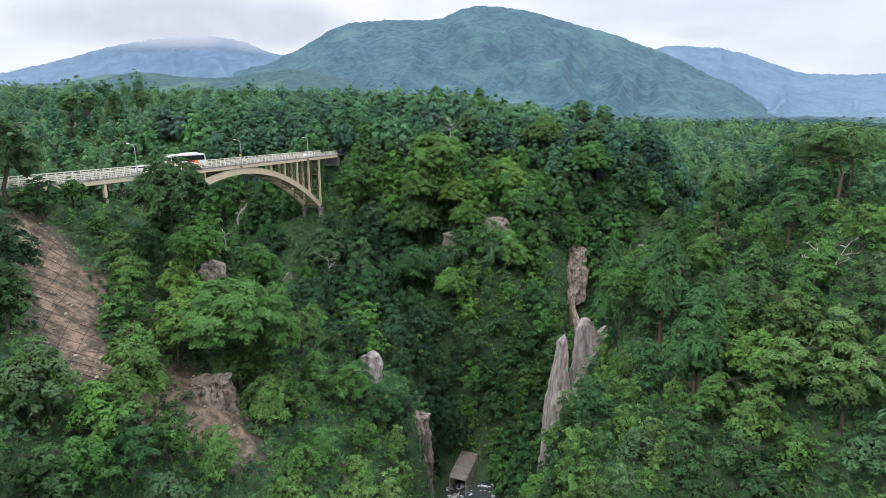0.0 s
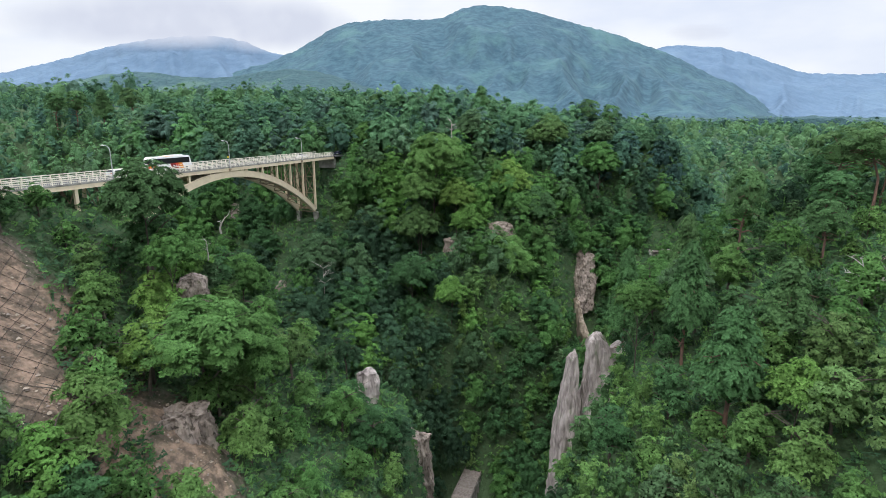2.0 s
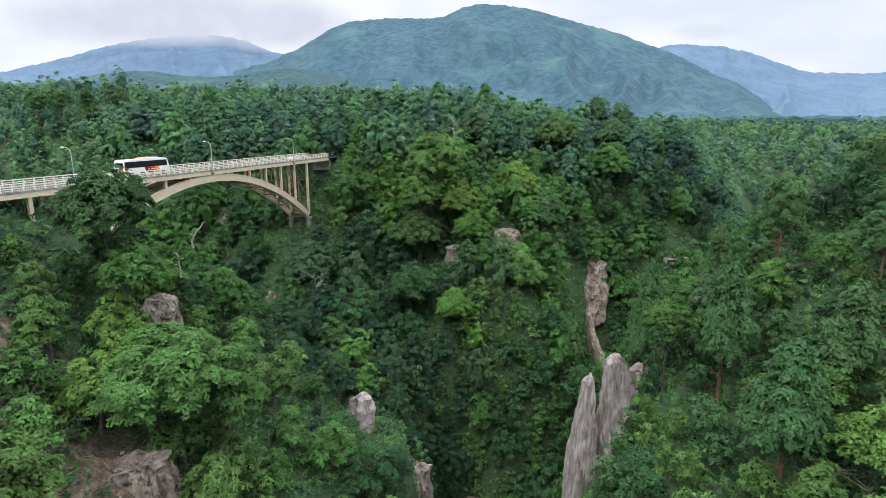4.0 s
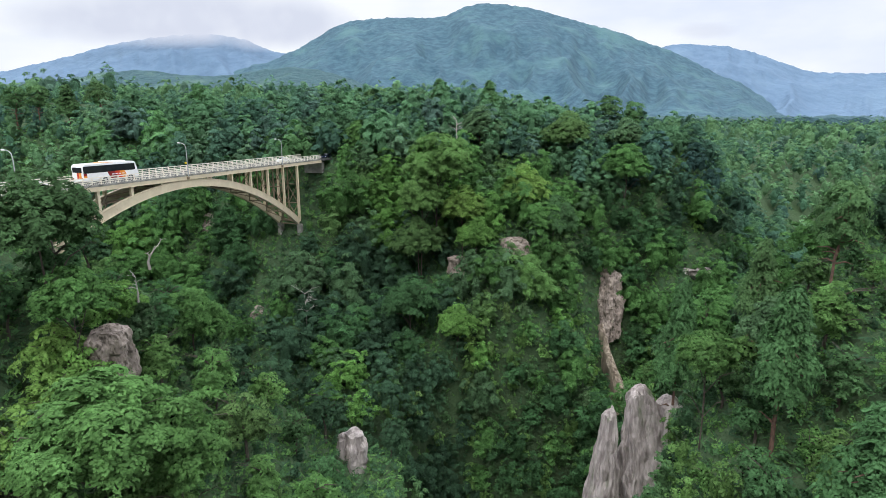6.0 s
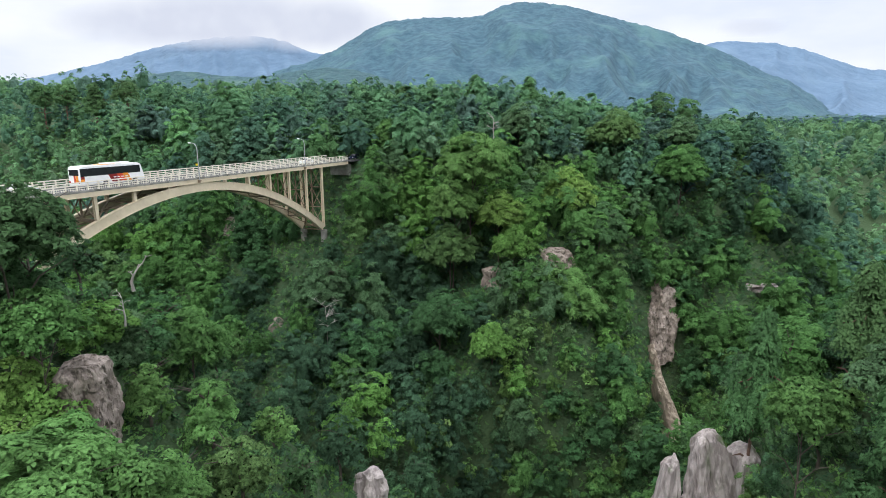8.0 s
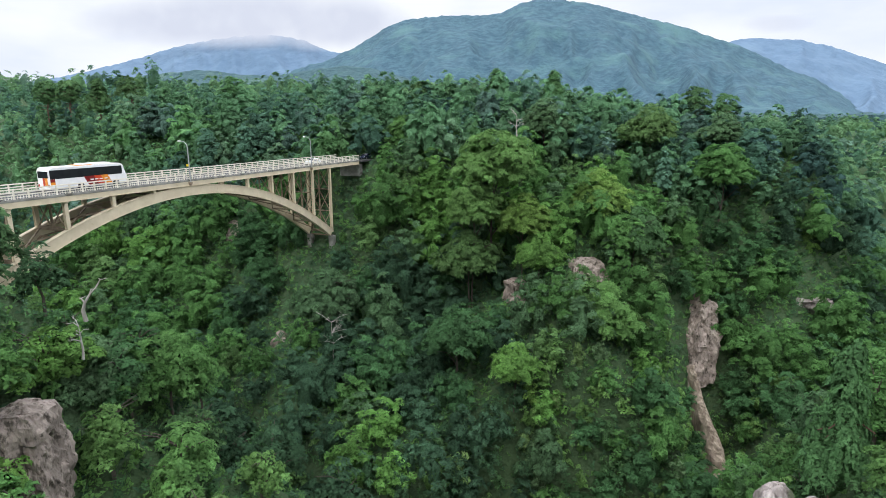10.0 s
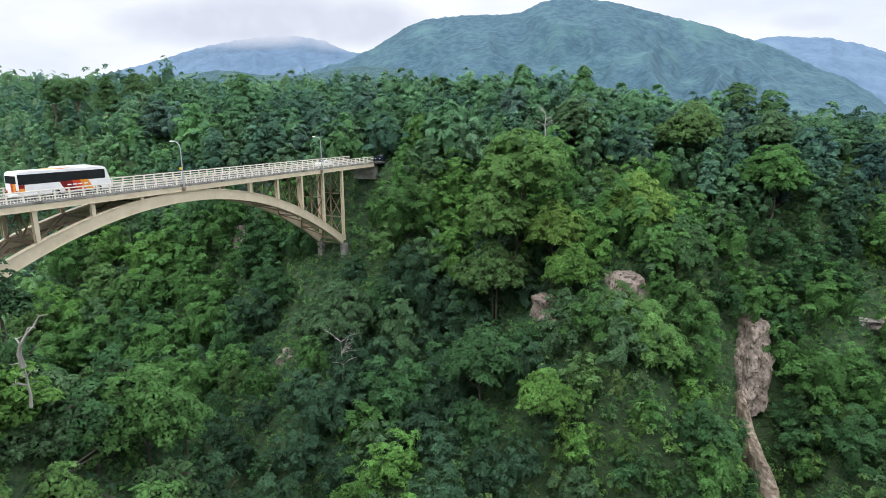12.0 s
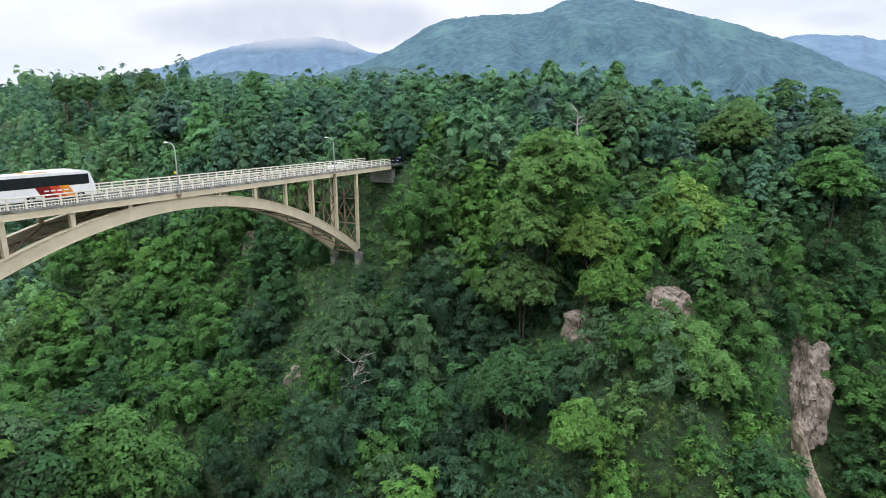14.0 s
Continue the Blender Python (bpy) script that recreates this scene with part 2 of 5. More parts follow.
def tri_mesh(name, V, F, mats, index=None, smooth=False, tone=None):
    """A mesh from arrays of places and triangles."""
    me = bpy.data.meshes.new(name)
    V, F = np.asarray(V, np.float32), np.asarray(F, np.int32)
    me.vertices.add(len(V))
    me.vertices.foreach_set("co", V.ravel())
    me.loops.add(F.size)
    me.loops.foreach_set("vertex_index", F.ravel())
    me.polygons.add(len(F))
    me.polygons.foreach_set("loop_start", np.arange(0, F.size, 3, dtype=np.int32))
    me.polygons.foreach_set("loop_total", np.full(len(F), 3, np.int32))
    me.polygons.foreach_set("use_smooth", np.full(len(F), smooth))
    for m in mats:
        me.materials.append(m)
    if index is not None:
        me.polygons.foreach_set("material_index", np.asarray(index, np.int32))
    if tone is not None:
        me.attributes.new("tone", "FLOAT", "POINT").data.foreach_set("value", np.asarray(tone, np.float32))
    me.update(calc_edges=True)
    return me


def box(bm, x0, x1, y0, y1, z0, z1, bevel=0.0):
    r = bmesh.ops.create_cube(bm, size=1, matrix=Matrix.Translation(((x0 + x1) / 2, (y0 + y1) / 2, (z0 + z1) / 2)) @ Matrix.Diagonal((x1 - x0, y1 - y0, z1 - z0, 1)))
    if bevel:
        edges = {e for v in r["verts"] for e in v.link_edges}
        bmesh.ops.bevel(bm, geom=list(edges), offset=bevel, segments=2, affect="EDGES", clamp_overlap=True)
    return bm


def one_box(*a, bevel=0.0):
    return box(bmesh.new(), *a, bevel=bevel)


def beam(bm, a, b, w, h=None, up=(0, 0, 1)):
    """A bar of rectangular section from a to b."""
    a, b = Vector(a), Vector(b)
    d = b - a
    q = d.normalized()
    side = q.cross(Vector(up))
    if side.length < 1e-4:
        side = q.cross(Vector((0, 1, 0)))
    side.normalize()
    top = side.cross(q)
    h = h or w
    vs = []
    for p in (a, b):
        for sx, sy in ((-1, -1), (1, -1), (1, 1), (-1, 1)):
            vs.append(bm.verts.new(p + side * (sx * w / 2) + top * (sy * h / 2)))
    for f in ((3, 2, 1, 0), (4, 5, 6, 7), (0, 1, 5, 4), (1, 2, 6, 5), (2, 3, 7, 6), (3, 0, 4, 7)):
        bm.faces.new([vs[i] for i in f])
    return bm


def one_beam(*a, **k):
    return beam(bmesh.new(), *a, **k)


def tube(bm, pts, radii, sides=6):
    """A tapered limb along points."""
    rings = []
    for i, p in enumerate(pts):
        p = Vector(p)
        d = (Vector(pts[min(i + 1, len(pts) - 1)]) - Vector(pts[max(i - 1, 0)])).normalized()
        a = d.cross(Vector((0.3, 1, 0.1))).normalized()
        b = d.cross(a)
        rings.append([bm.verts.new(p + (a * math.cos(2 * math.pi * j / sides) + b * math.sin(2 * math.pi * j / sides)) * radii[i]) for j in range(sides)])
    for r0, r1 in zip(rings, rings[1:]):
        for j in range(sides):
            bm.faces.new((r0[j], r0[(j + 1) % sides], r1[(j + 1) % sides], r1[j]))
    bm.faces.new(rings[-1])
    return bm


def lattice(x, y, cell, seed):
    """Smooth value noise in the plane, 0 to 1."""
    table = np.random.RandomState(seed).rand(256, 256)
    u, v = np.asarray(x, float) / cell, np.asarray(y, float) / cell
    i, j = np.floor(u).astype(int), np.floor(v).astype(int)
    fu, fv = u - i, v - j
    fu, fv = fu * fu * (3 - 2 * fu), fv * fv * (3 - 2 * fv)
    i0, i1, j0, j1 = i % 256, (i + 1) % 256, j % 256, (j + 1) % 256
    return (table[i0, j0] * (1 - fu) + table[i1, j0] * fu) * (1 - fv) + (table[i0, j1] * (1 - fu) + table[i1, j1] * fu) * fv


def ramp(v, lo, hi):
    k = np.clip((np.asarray(v, float) - lo) / (hi - lo), 0, 1)
    return k * k * (3 - 2 * k)


# ---- the ground: a plateau cut by a gorge with two arms ----
GORGE = [(6, -300), (5, 40), (2, 90), (3, 112), (5, 140)]
ARM_WEST = [(5, 140), (-4, 133), (-20, 131), (-46, 141), (-76, 157), (-130, 172), (-230, 205), (-500, 320)]
ARM_EAST = [(5, 140), (45, 146), (80, 165), (112, 196), (170, 240), (400, 330)]
AWAY = [0, 4, 10, 15, 34, 52, 66, 82, 150, 300, 600, 1500, 4000]
RISE = [-41, -40, 0, 6, 21, 37, 48, 52, 56, 63, 68, 76, 90]


def along(x, y, line):
    best, run, far = np.full(np.shape(x), 1e9), 0.0, np.zeros(np.shape(x))
    for (ax, ay), (bx, by) in zip(line, line[1:]):
        l2 = (bx - ax) ** 2 + (by - ay) ** 2
        k = np.clip(((x - ax) * (bx - ax) + (y - ay) * (by - ay)) / l2, 0, 1)
        d = np.hypot(x - ax - k * (bx - ax), y - ay - k * (by - ay))
        far = np.where(d < best, run + k * l2 ** 0.5, far)
        best = np.minimum(best, d)
        run += l2 ** 0.5
    return best, far


def height(x, y):
    x, y = np.asarray(x, float), np.asarray(y, float)
    wob = (lattice(x, y, 23, 3) - 0.5) * 7 + (lattice(x, y, 9, 4) - 0.5) * 2.5
    d0, _ = along(x, y, GORGE)
    d1, p1 = along(x, y, ARM_WEST)
    d2, _ = along(x, y, ARM_EAST)
    south = x * 0.35 - (y - 138) > 0
    # the east bank ends in a cliff that swings away from the river
    mid = np.interp(y, [60, 88, 102, 113, 122, 130], [39, 36, 34.5, 39, 41, 42])
    run = np.interp(y, [60, 88, 98, 104, 122], [15, 13, 7, 3, 3])
    e = x - mid + wob * 0.4
    up = np.interp(e, [0, 10, 24, 34, 50, 140], [17, 25, 36, 41, 44, 52])
    down = np.where(e > -run, 17 + 10 * e / run, np.interp(e + run, [-22, -13, -5, 0], [-41, -38, -20, 7]))
    ze = np.where(e > 0, up, down)
    z0 = np.where(x > 3, ze, np.interp(d0 + wob - 4, AWAY, RISE))
    back = ramp(y, 142, 162)
    z0 = z0 * (1 - back) + np.interp(d0 + wob, AWAY, RISE) * back
    floor = np.interp(p1, [0, 30, 70, 120, 250, 500], [0, 6, 22, 42, 60, 70])
    z1 = np.maximum(np.interp(d1 * np.where(south & (x > -70), np.where(x < -38, 2.2, 1.5), 1.1) + wob, AWAY, RISE), -41 + floor + 0.4 * d1)
    z2 = np.interp(d2 * np.where(south & (y < 150), 2.2, 1.05) + wob, AWAY, RISE)
    z = np.minimum(np.minimum(z0, z1), z2)
    z = z + 9 * ramp(y, 195, 270) * ramp(-x, -90, 20) - 11 * ramp(x, 60, 150) * ramp(y, 180, 300)
    # a buttress in the middle of the facing wall, hollows on both its sides, a knoll to the east
    for px, py, rx, ry, dz in ((12, 166, 13, 19, 9), (-22, 172, 14, 20, -17), (36, 186, 9, 14, -7), (68, 213, 14, 14, 10), (84, 222, 14, 18, 21), (-62, 176, 14, 14, -5), (-17, 115, 6, 8, -9), (25, 114.5, 6, 6, 15)):
        z = z + dz * np.exp(-((x - px) / rx) ** 2 - ((y - py) / ry) ** 2)
    z = z - 32 * np.exp(-((x - 46 - 0.3 * (y - 172)) / 8) ** 2 - ((y - 172) / 18) ** 2)
    return z + (lattice(x, y, 6, 5) - 0.5) * 1.2


def spaced(lo, hi, fine_lo, fine_hi, step, growth=1.16):
    mid = list(np.arange(fine_lo, fine_hi + step, step))
    up, d = [], step
    while (up[-1] if up else fine_hi) < hi:
        d *= growth
        up.append((up[-1] if up else mid[-1]) + d)
    dn, d = [], step
    while (dn[-1] if dn else fine_lo) > lo:
        d *= growth
        dn.append((dn[-1] if dn else mid[0]) - d)
    return np.array(dn[::-1] + mid + up)


def grid_tris(nx, ny):
    i = (np.arange(nx - 1)[:, None] * ny + np.arange(ny - 1)[None]).ravel()
    return np.concatenate([np.stack([i, i + ny, i + ny + 1], 1), np.stack([i, i + ny + 1, i + 1], 1)])


SLIDE_HIGH = [(-61, 82), (-55, 76), (-49, 69), (-44, 65)]
SLIDE_LOW = [(-37, 78), (-33, 74), (-30, 70)]
SLIDE_MID = [(-52, 80), (-44, 74), (-37, 68)]

gx, gy = spaced(-4300, 4300, -105, 110, 1.7), spaced(-900, 4300, 25, 250, 1.7)
GX, GY = np.meshgrid(gx, gy, indexing="ij")
GZ = height(GX, GY)
gf = grid_tris(len(gx), len(gy))
# bare slide on the west bank: two bands of soil running down the slope, with rubble between
slide, _ = along(GX.ravel(), GY.ravel(), SLIDE_HIGH)
slide2, _ = along(GX.ravel(), GY.ravel(), SLIDE_LOW)
patch, _ = along(GX.ravel(), GY.ravel(), SLIDE_MID)
bare = np.clip(1.22 - np.minimum(slide, slide2) / 6.5, 0, 1.22)
bare = np.maximum(bare, np.clip(0.85 - np.maximum(patch - 5, 0) / 6.0, 0, 0.85))
me = tri_mesh("ground", np.stack([GX.ravel(), GY.ravel(), GZ.ravel()], 1), gf, [M_GROUND], smooth=True)
me.attributes.new("slide", "FLOAT", "POINT").data.foreach_set("value", bare.astype(np.float32))
ground = new("ground", me)
tagged(ground, "forest floor cut by a deep gorge with a bare brown slide", "ground", kind="structure")


# ---- distant mountains ----
def mountain(name, ridge, dist, depth, base, mat, label, seed, rough=1.0, step=12.0, rows=70):
    """A mountain under a known ridge line, its foot drawn in towards the valley."""
    xs = np.arange(ridge[0][0], ridge[-1][0], step)
    top = np.interp(xs, [p[0] for p in ridge], [p[1] for p in ridge])
    ker = np.ones(9) / 9
    top = np.convolve(np.pad(top, 4, "edge"), ker, "valid") + (lattice(xs, xs * 0, 40, seed) - 0.5) * 9 * rough + (lattice(xs, xs * 0, 14, seed + 1) - 0.5) * 6 * rough
    v = np.linspace(0, 1.25, rows)
    X, W = np.meshgrid(xs, v, indexing="ij")
    T = np.repeat(top[:, None], rows, 1)
    Y = dist - depth * (1 - W)
    spur = 1 - np.abs(2 * lattice(X + 160 * (lattice(X, Y, 330, seed + 2) - 0.5), Y * 0.35, 230, seed + 3) - 1)
    gully = 1 - np.abs(2 * lattice(X, Y * 0.4, 90, seed + 4) - 1)
    shape = np.where(W < 1, np.clip(W, 0, 1) ** 1.15, 1 - (W - 1) * 2.2)
    side = np.clip(W * (1 - W) * 4, 0, 1)
    Z = base + (T - base) * shape - side * (T - base) * (0.20 * (1 - spur) + 0.09 * (1 - gully)) * rough
    Z = Z + (lattice(X, Y, 24, seed + 6) - 0.5) * 7 * rough * np.where(W < 0.98, 1, 0.3)
    me = tri_mesh(name, np.stack([(X * Y / dist).ravel(), Y.ravel(), Z.ravel()], 1), grid_tris(len(xs), rows), [mat], smooth=True)
    return tagged(new(name, me), label, "mountain", kind="structure")


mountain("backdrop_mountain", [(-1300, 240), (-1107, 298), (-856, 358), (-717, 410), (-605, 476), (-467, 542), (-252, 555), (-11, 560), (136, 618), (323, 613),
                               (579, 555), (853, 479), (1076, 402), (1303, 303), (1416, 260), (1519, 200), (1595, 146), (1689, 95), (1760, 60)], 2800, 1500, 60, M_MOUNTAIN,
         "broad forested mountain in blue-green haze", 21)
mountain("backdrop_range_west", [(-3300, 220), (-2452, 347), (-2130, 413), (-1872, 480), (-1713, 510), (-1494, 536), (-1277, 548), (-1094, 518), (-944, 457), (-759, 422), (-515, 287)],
         3200, 1200, 60, M_RANGE, "distant mountain in blue haze under low cloud", 31, 0.8)
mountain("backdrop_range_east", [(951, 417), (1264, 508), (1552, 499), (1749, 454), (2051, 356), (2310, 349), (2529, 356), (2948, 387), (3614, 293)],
         3300, 1200, 60, M_RANGE, "distant mountain in blue haze under low cloud", 41, 0.8)
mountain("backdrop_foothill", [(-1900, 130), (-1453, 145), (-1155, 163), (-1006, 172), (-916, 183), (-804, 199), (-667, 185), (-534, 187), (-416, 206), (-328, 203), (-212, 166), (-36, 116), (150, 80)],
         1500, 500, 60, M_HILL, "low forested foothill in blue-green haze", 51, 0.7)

# low cloud that lies on the tops of the western range and in the saddle
M_CLOUD = bpy.data.materials.new("low_cloud")
M_CLOUD.use_nodes = True
cn, ck = M_CLOUD.node_tree.nodes, M_CLOUD.node_tree.links
cn.remove(cn["Principled BSDF"])
c_glow, c_gap, c_mix = cn.new("ShaderNodeEmission"), cn.new("ShaderNodeBsdfTransparent"), cn.new("ShaderNodeMixShader")
# the sheet glows by itself, its colour set close to the sky's brightness
c_glow.inputs["Color"].default_value = (0.76, 0.81, 0.95, 1)
c_att, c_geo, c_noise, c_mul = cn.new("ShaderNodeAttribute"), cn.new("ShaderNodeNewGeometry"), cn.new("ShaderNodeTexNoise"), cn.new("ShaderNodeMath")
c_att.attribute_name, c_mul.operation, c_mul.use_clamp = "cover", "MULTIPLY", True
c_noise.inputs["Scale"].default_value, c_noise.inputs["Detail"].default_value = 0.006, 6.0
c_rise = cn.new("ShaderNodeMapRange")
c_rise.inputs["From Min"].default_value, c_rise.inputs["From Max"].default_value = 0.30, 0.62
c_rise.inputs["To Min"].default_value, c_rise.inputs["To Max"].default_value = 0.75, 1.15
ck.new(c_geo.outputs["Position"], c_noise.inputs["Vector"])
ck.new(c_noise.outputs["Fac"], c_rise.inputs["Value"])
ck.new(c_rise.outputs["Result"], c_mul.inputs[0])
ck.new(c_att.outputs["Fac"], c_mul.inputs[1])
ck.new(c_mul.outputs[0], c_mix.inputs[0])
ck.new(c_gap.outputs[0], c_mix.inputs[1])
ck.new(c_glow.outputs[0], c_mix.inputs[2])
ck.new(c_mix.outputs[0], cn["Material Output"].inputs["Surface"])
cx, cz = np.arange(-2400, 2700, 25.0), np.arange(300, 900, 15.0)
CX, CZ = np.meshgrid(cx, cz, indexing="ij")
cover = np.zeros(CX.shape)
for px, pz, rx, rz, dense in ((-1420, 585, 800, 130, 1.0), (-860, 560, 400, 125, 0.95), (-1750, 540, 420, 60, 0.3), (1300, 525, 160, 40, 0.5)):
    cover = np.maximum(cover, dense * np.clip(1.25 - ((CX - px) / rx) ** 2 - ((CZ - pz) / rz) ** 2, 0, 1))
me = tri_mesh("backdrop_cloud", np.stack([CX.ravel(), np.full(CX.size, 2990.0), CZ.ravel()], 1), grid_tris(len(cx), len(cz)), [M_CLOUD])
me.attributes.new("cover", "FLOAT", "POINT").data.foreach_set("value", cover.ravel().astype(np.float32))
cloud = new("backdrop_cloud", me)
cloud.visible_shadow = False
tagged(cloud, "low pale cloud lying on the distant mountain tops", "cloud", kind="structure")

# ---- the bridge ----
AXIS = Matrix.Translation((-58.85, 126.55, 0)) @ Matrix.Rotation(math.atan2(0.9615, 0.275), 4, "Z")
PANEL, WIDE, UNDER, ROAD = 7.06, 7.0, 49.3, 50.2
CROWN, HALF, TOP, DROP, DEEP = 3 * 7.06, 6 * 7.06, 49.25, 14.9, 1.6
START, END = -52.0, 77.0


def arch(s):
    return TOP - DROP * ((s - CROWN) / HALF) ** 2


bridge = new("arch_bridge")
bridge.matrix_world = AXIS
tagged(bridge, "cream-painted steel deck arch bridge over a wooded gorge", "bridge")

part("road_deck", box(one_box(START, END, 0.3, WIDE - 0.3, ROAD - 0.3, ROAD), START, END, 2.2, 2.5, ROAD - 0.75, ROAD - 0.3), M_ASPHALT, bridge, "worn grey asphalt road")
for y in (0.0, WIDE - 0.3):
    bm = one_box(START, END, y, y + 0.3, ROAD - 0.22, ROAD + 0.12, bevel=0.03)
    part("kerb", bm, M_CONCRETE, bridge)
    bm = bmesh.new()
    yy = y + 0.05 if y == 0 else y + 0.1
    box(bm, START, END, yy, yy + 0.15, UNDER, ROAD - 0.225)
    box(bm, START, END, yy - 0.09, yy + 0.24, UNDER - 0.05, UNDER)
    part("edge_girder", bm, M_STEEL, bridge)
for y in (1.6, 2.9, 4.1, 5.4):
    part("stringer", one_box(START, END, y - 0.1, y + 0.1, ROAD - 0.8, ROAD - 0.31), M_RUST, bridge)
for k in range(-7, 11):
    s = k * PANEL
    part("floor_beam", box(one_box(s - 0.1, s + 0.1, 0.32, WIDE - 0.32, UNDER + 0.02, ROAD - 0.32), s - 0.2, s + 0.2, 0.32, WIDE - 0.32, UNDER - 0.1, UNDER), M_RUST, bridge)
part("deck_lining", one_box(START, END, 0.32, WIDE - 0.32, ROAD - 0.36, ROAD - 0.305), M_RUST, bridge, "brown-stained deck underside")

RIBS = (0.42, WIDE - 0.42)
for y in RIBS:
    bm = bmesh.new()
    rows = []
    for i in range(73):
        s = CROWN - HALF + 2 * HALF * i / 72
        slope = -2 * DROP * (s - CROWN) / HALF ** 2
        nx, nz = -slope / math.hypot(1, slope), 1 / math.hypot(1, slope)
        z = arch(s)
        ring = []
        for dy, h in ((-0.36, 0), (0.36, 0), (0.36, -0.1), (0.27, -0.1), (0.27, -DEEP + 0.1), (0.36, -DEEP + 0.1), (0.36, -DEEP), (-0.36, -DEEP), (-0.36, -DEEP + 0.1), (-0.27, -DEEP + 0.1), (-0.27, -0.1), (-0.36, -0.1)):
            ring.append(bm.verts.new((s + nx * h, y + dy, z + nz * h)))
        rows.append(ring)
    for a, b in zip(rows, rows[1:]):
        for j in range(12):
            bm.faces.new((a[j], a[(j + 1) % 12], b[(j + 1) % 12], b[j]))
    bm.faces.new(rows[0][::-1])
    bm.faces.new(rows[-1])
    rib = part("arch_rib", bm, M_STEEL, bridge, "curved cream steel box rib")
    for s in (-12.6, 2.0, 14.9, 27.5, 39.6, 51.7):
        slope = -2 * DROP * (s - CROWN) / HALF ** 2
        t = Vector((1, 0, slope)).normalized()
        up = Vector((-slope, 0, 1)).normalized()
        c = Vector((s, y, arch(s))) - up * DEEP / 2
        part("splice_plate", one_beam(c - up * (DEEP / 2 - 0.12), c + up * (DEEP / 2 - 0.12), 0.58, 0.34, up=(1, 0, 0)), M_STEEL, rib)


def column_foot(k):
    return arch(k * PANEL) if k not in (-3, 9) else arch(k * PANEL) - 0.6


for k in range(-3, 10):
    s, zb = k * PANEL, column_foot(k)
    if UNDER - zb < 0.25:
        continue
    for y in RIBS:
        bm = bmesh.new()
        w = 0.26 if k not in (-3, 9) else 0.32
        box(bm, s - w, s + w, y - 0.26, y - 0.2, zb, UNDER - 0.05)
        box(bm, s - w, s + w, y + 0.2, y + 0.26, zb, UNDER - 0.05)
        box(bm, s - 0.14, s + 0.14, y - 0.2, y + 0.2, zb, UNDER - 0.05)
        col = part("column", bm, M_STEEL, bridge)
        if UNDER - zb > 1.5:
            part("cap_plate", one_box(s - 0.36, s + 0.36, y - 0.3, y + 0.3, UNDER - 0.22, UNDER - 0.06), M_STEEL, col)
    tall = UNDER - zb
    if tall > 2.2:
        n = max(1, round(tall / 5.0))
        y0, y1 = RIBS[0] + 0.26, RIBS[1] - 0.26
        mid = (y0 + y1) / 2
        for i in range(n):
            za, zc = zb + tall * i / n + 0.1, zb + tall * (i + 1) / n - 0.15
            for ya, yc in ((y0, mid), (mid, y1)):
                part("cross_brace", one_beam((s - 0.07, ya, za), (s - 0.07, yc, zc), 0.14, 0.16), M_RUST, bridge)
                part("cross_brace", one_beam((s + 0.09, yc, za), (s + 0.09, ya, zc), 0.14, 0.16), M_RUST, bridge)
            part("strut", one_beam((s, y0, za - 0.05), (s, y1, za - 0.05), 0.2, 0.2), M_RUST, bridge)
        part("post", one_box(s - 0.12, s + 0.12, mid - 0.12, mid + 0.12, zb, UNDER - 0.1), M_RUST, bridge)

# bracing between the two ribs, panel by panel, above and below
for k in range(-3, 9):
    s0, s1 = k * PANEL, (k + 1) * PANEL
    for lift in (-0.25, -DEEP + 0.2):
        a0, a1 = arch(s0) + lift, arch(s1) + lift
        am = arch((s0 + s1) / 2) + lift
        y0, y1 = RIBS[0] + 0.3, RIBS[1] - 0.3
        part("lateral_brace", one_beam((s0, y0, a0), ((s0 + s1) / 2, (y0 + y1) / 2, am), 0.2, 0.22), M_RUST, bridge)
        part("lateral_brace", one_beam((s0, y1, a0 - 0.03), ((s0 + s1) / 2, (y0 + y1) / 2, am - 0.03), 0.2, 0.22), M_RUST, bridge)
        part("lateral_brace", one_beam(((s0 + s1) / 2, (y0 + y1) / 2, am), (s1, y1, a1), 0.2, 0.22), M_RUST, bridge)
        part("lateral_brace", one_beam(((s0 + s1) / 2, (y0 + y1) / 2, am - 0.03), (s1, y0, a1 - 0.03), 0.2, 0.22), M_RUST, bridge)
        part("lateral_strut", one_beam((s1, y0, a1), (s1, y1, a1), 0.22, 0.26), M_RUST, bridge)

# footings, abutments
for s in (CROWN - HALF, CROWN + HALF):
    for y in RIBS:
        part("footing", one_box(s - 0.8, s + 0.8, y - 0.6, y + 0.6, arch(s) - 5.0, arch(s) - 1.4, bevel=0.12), M_CONCRETE, bridge, "stained concrete footing")
part("abutment", one_box(END + 1.0, END + 2.5, 0.5, WIDE - 0.5, 46.0, UNDER - 0.12, bevel=0.1), M_CONCRETE, bridge, "stained concrete abutment")
part("abutment", one_box(START - 2.5, START + 1.2, -0.2, WIDE + 0.2, 36.0, UNDER - 0.12, bevel=0.1), M_CONCRETE, bridge, "stained concrete abutment")
for s in (-42.4, -31.8):
    for y in RIBS:
        part("pier_column", one_box(s - 0.3, s + 0.3, y - 0.3, y + 0.3, 36.0, UNDER - 0.1), M_STEEL, bridge)

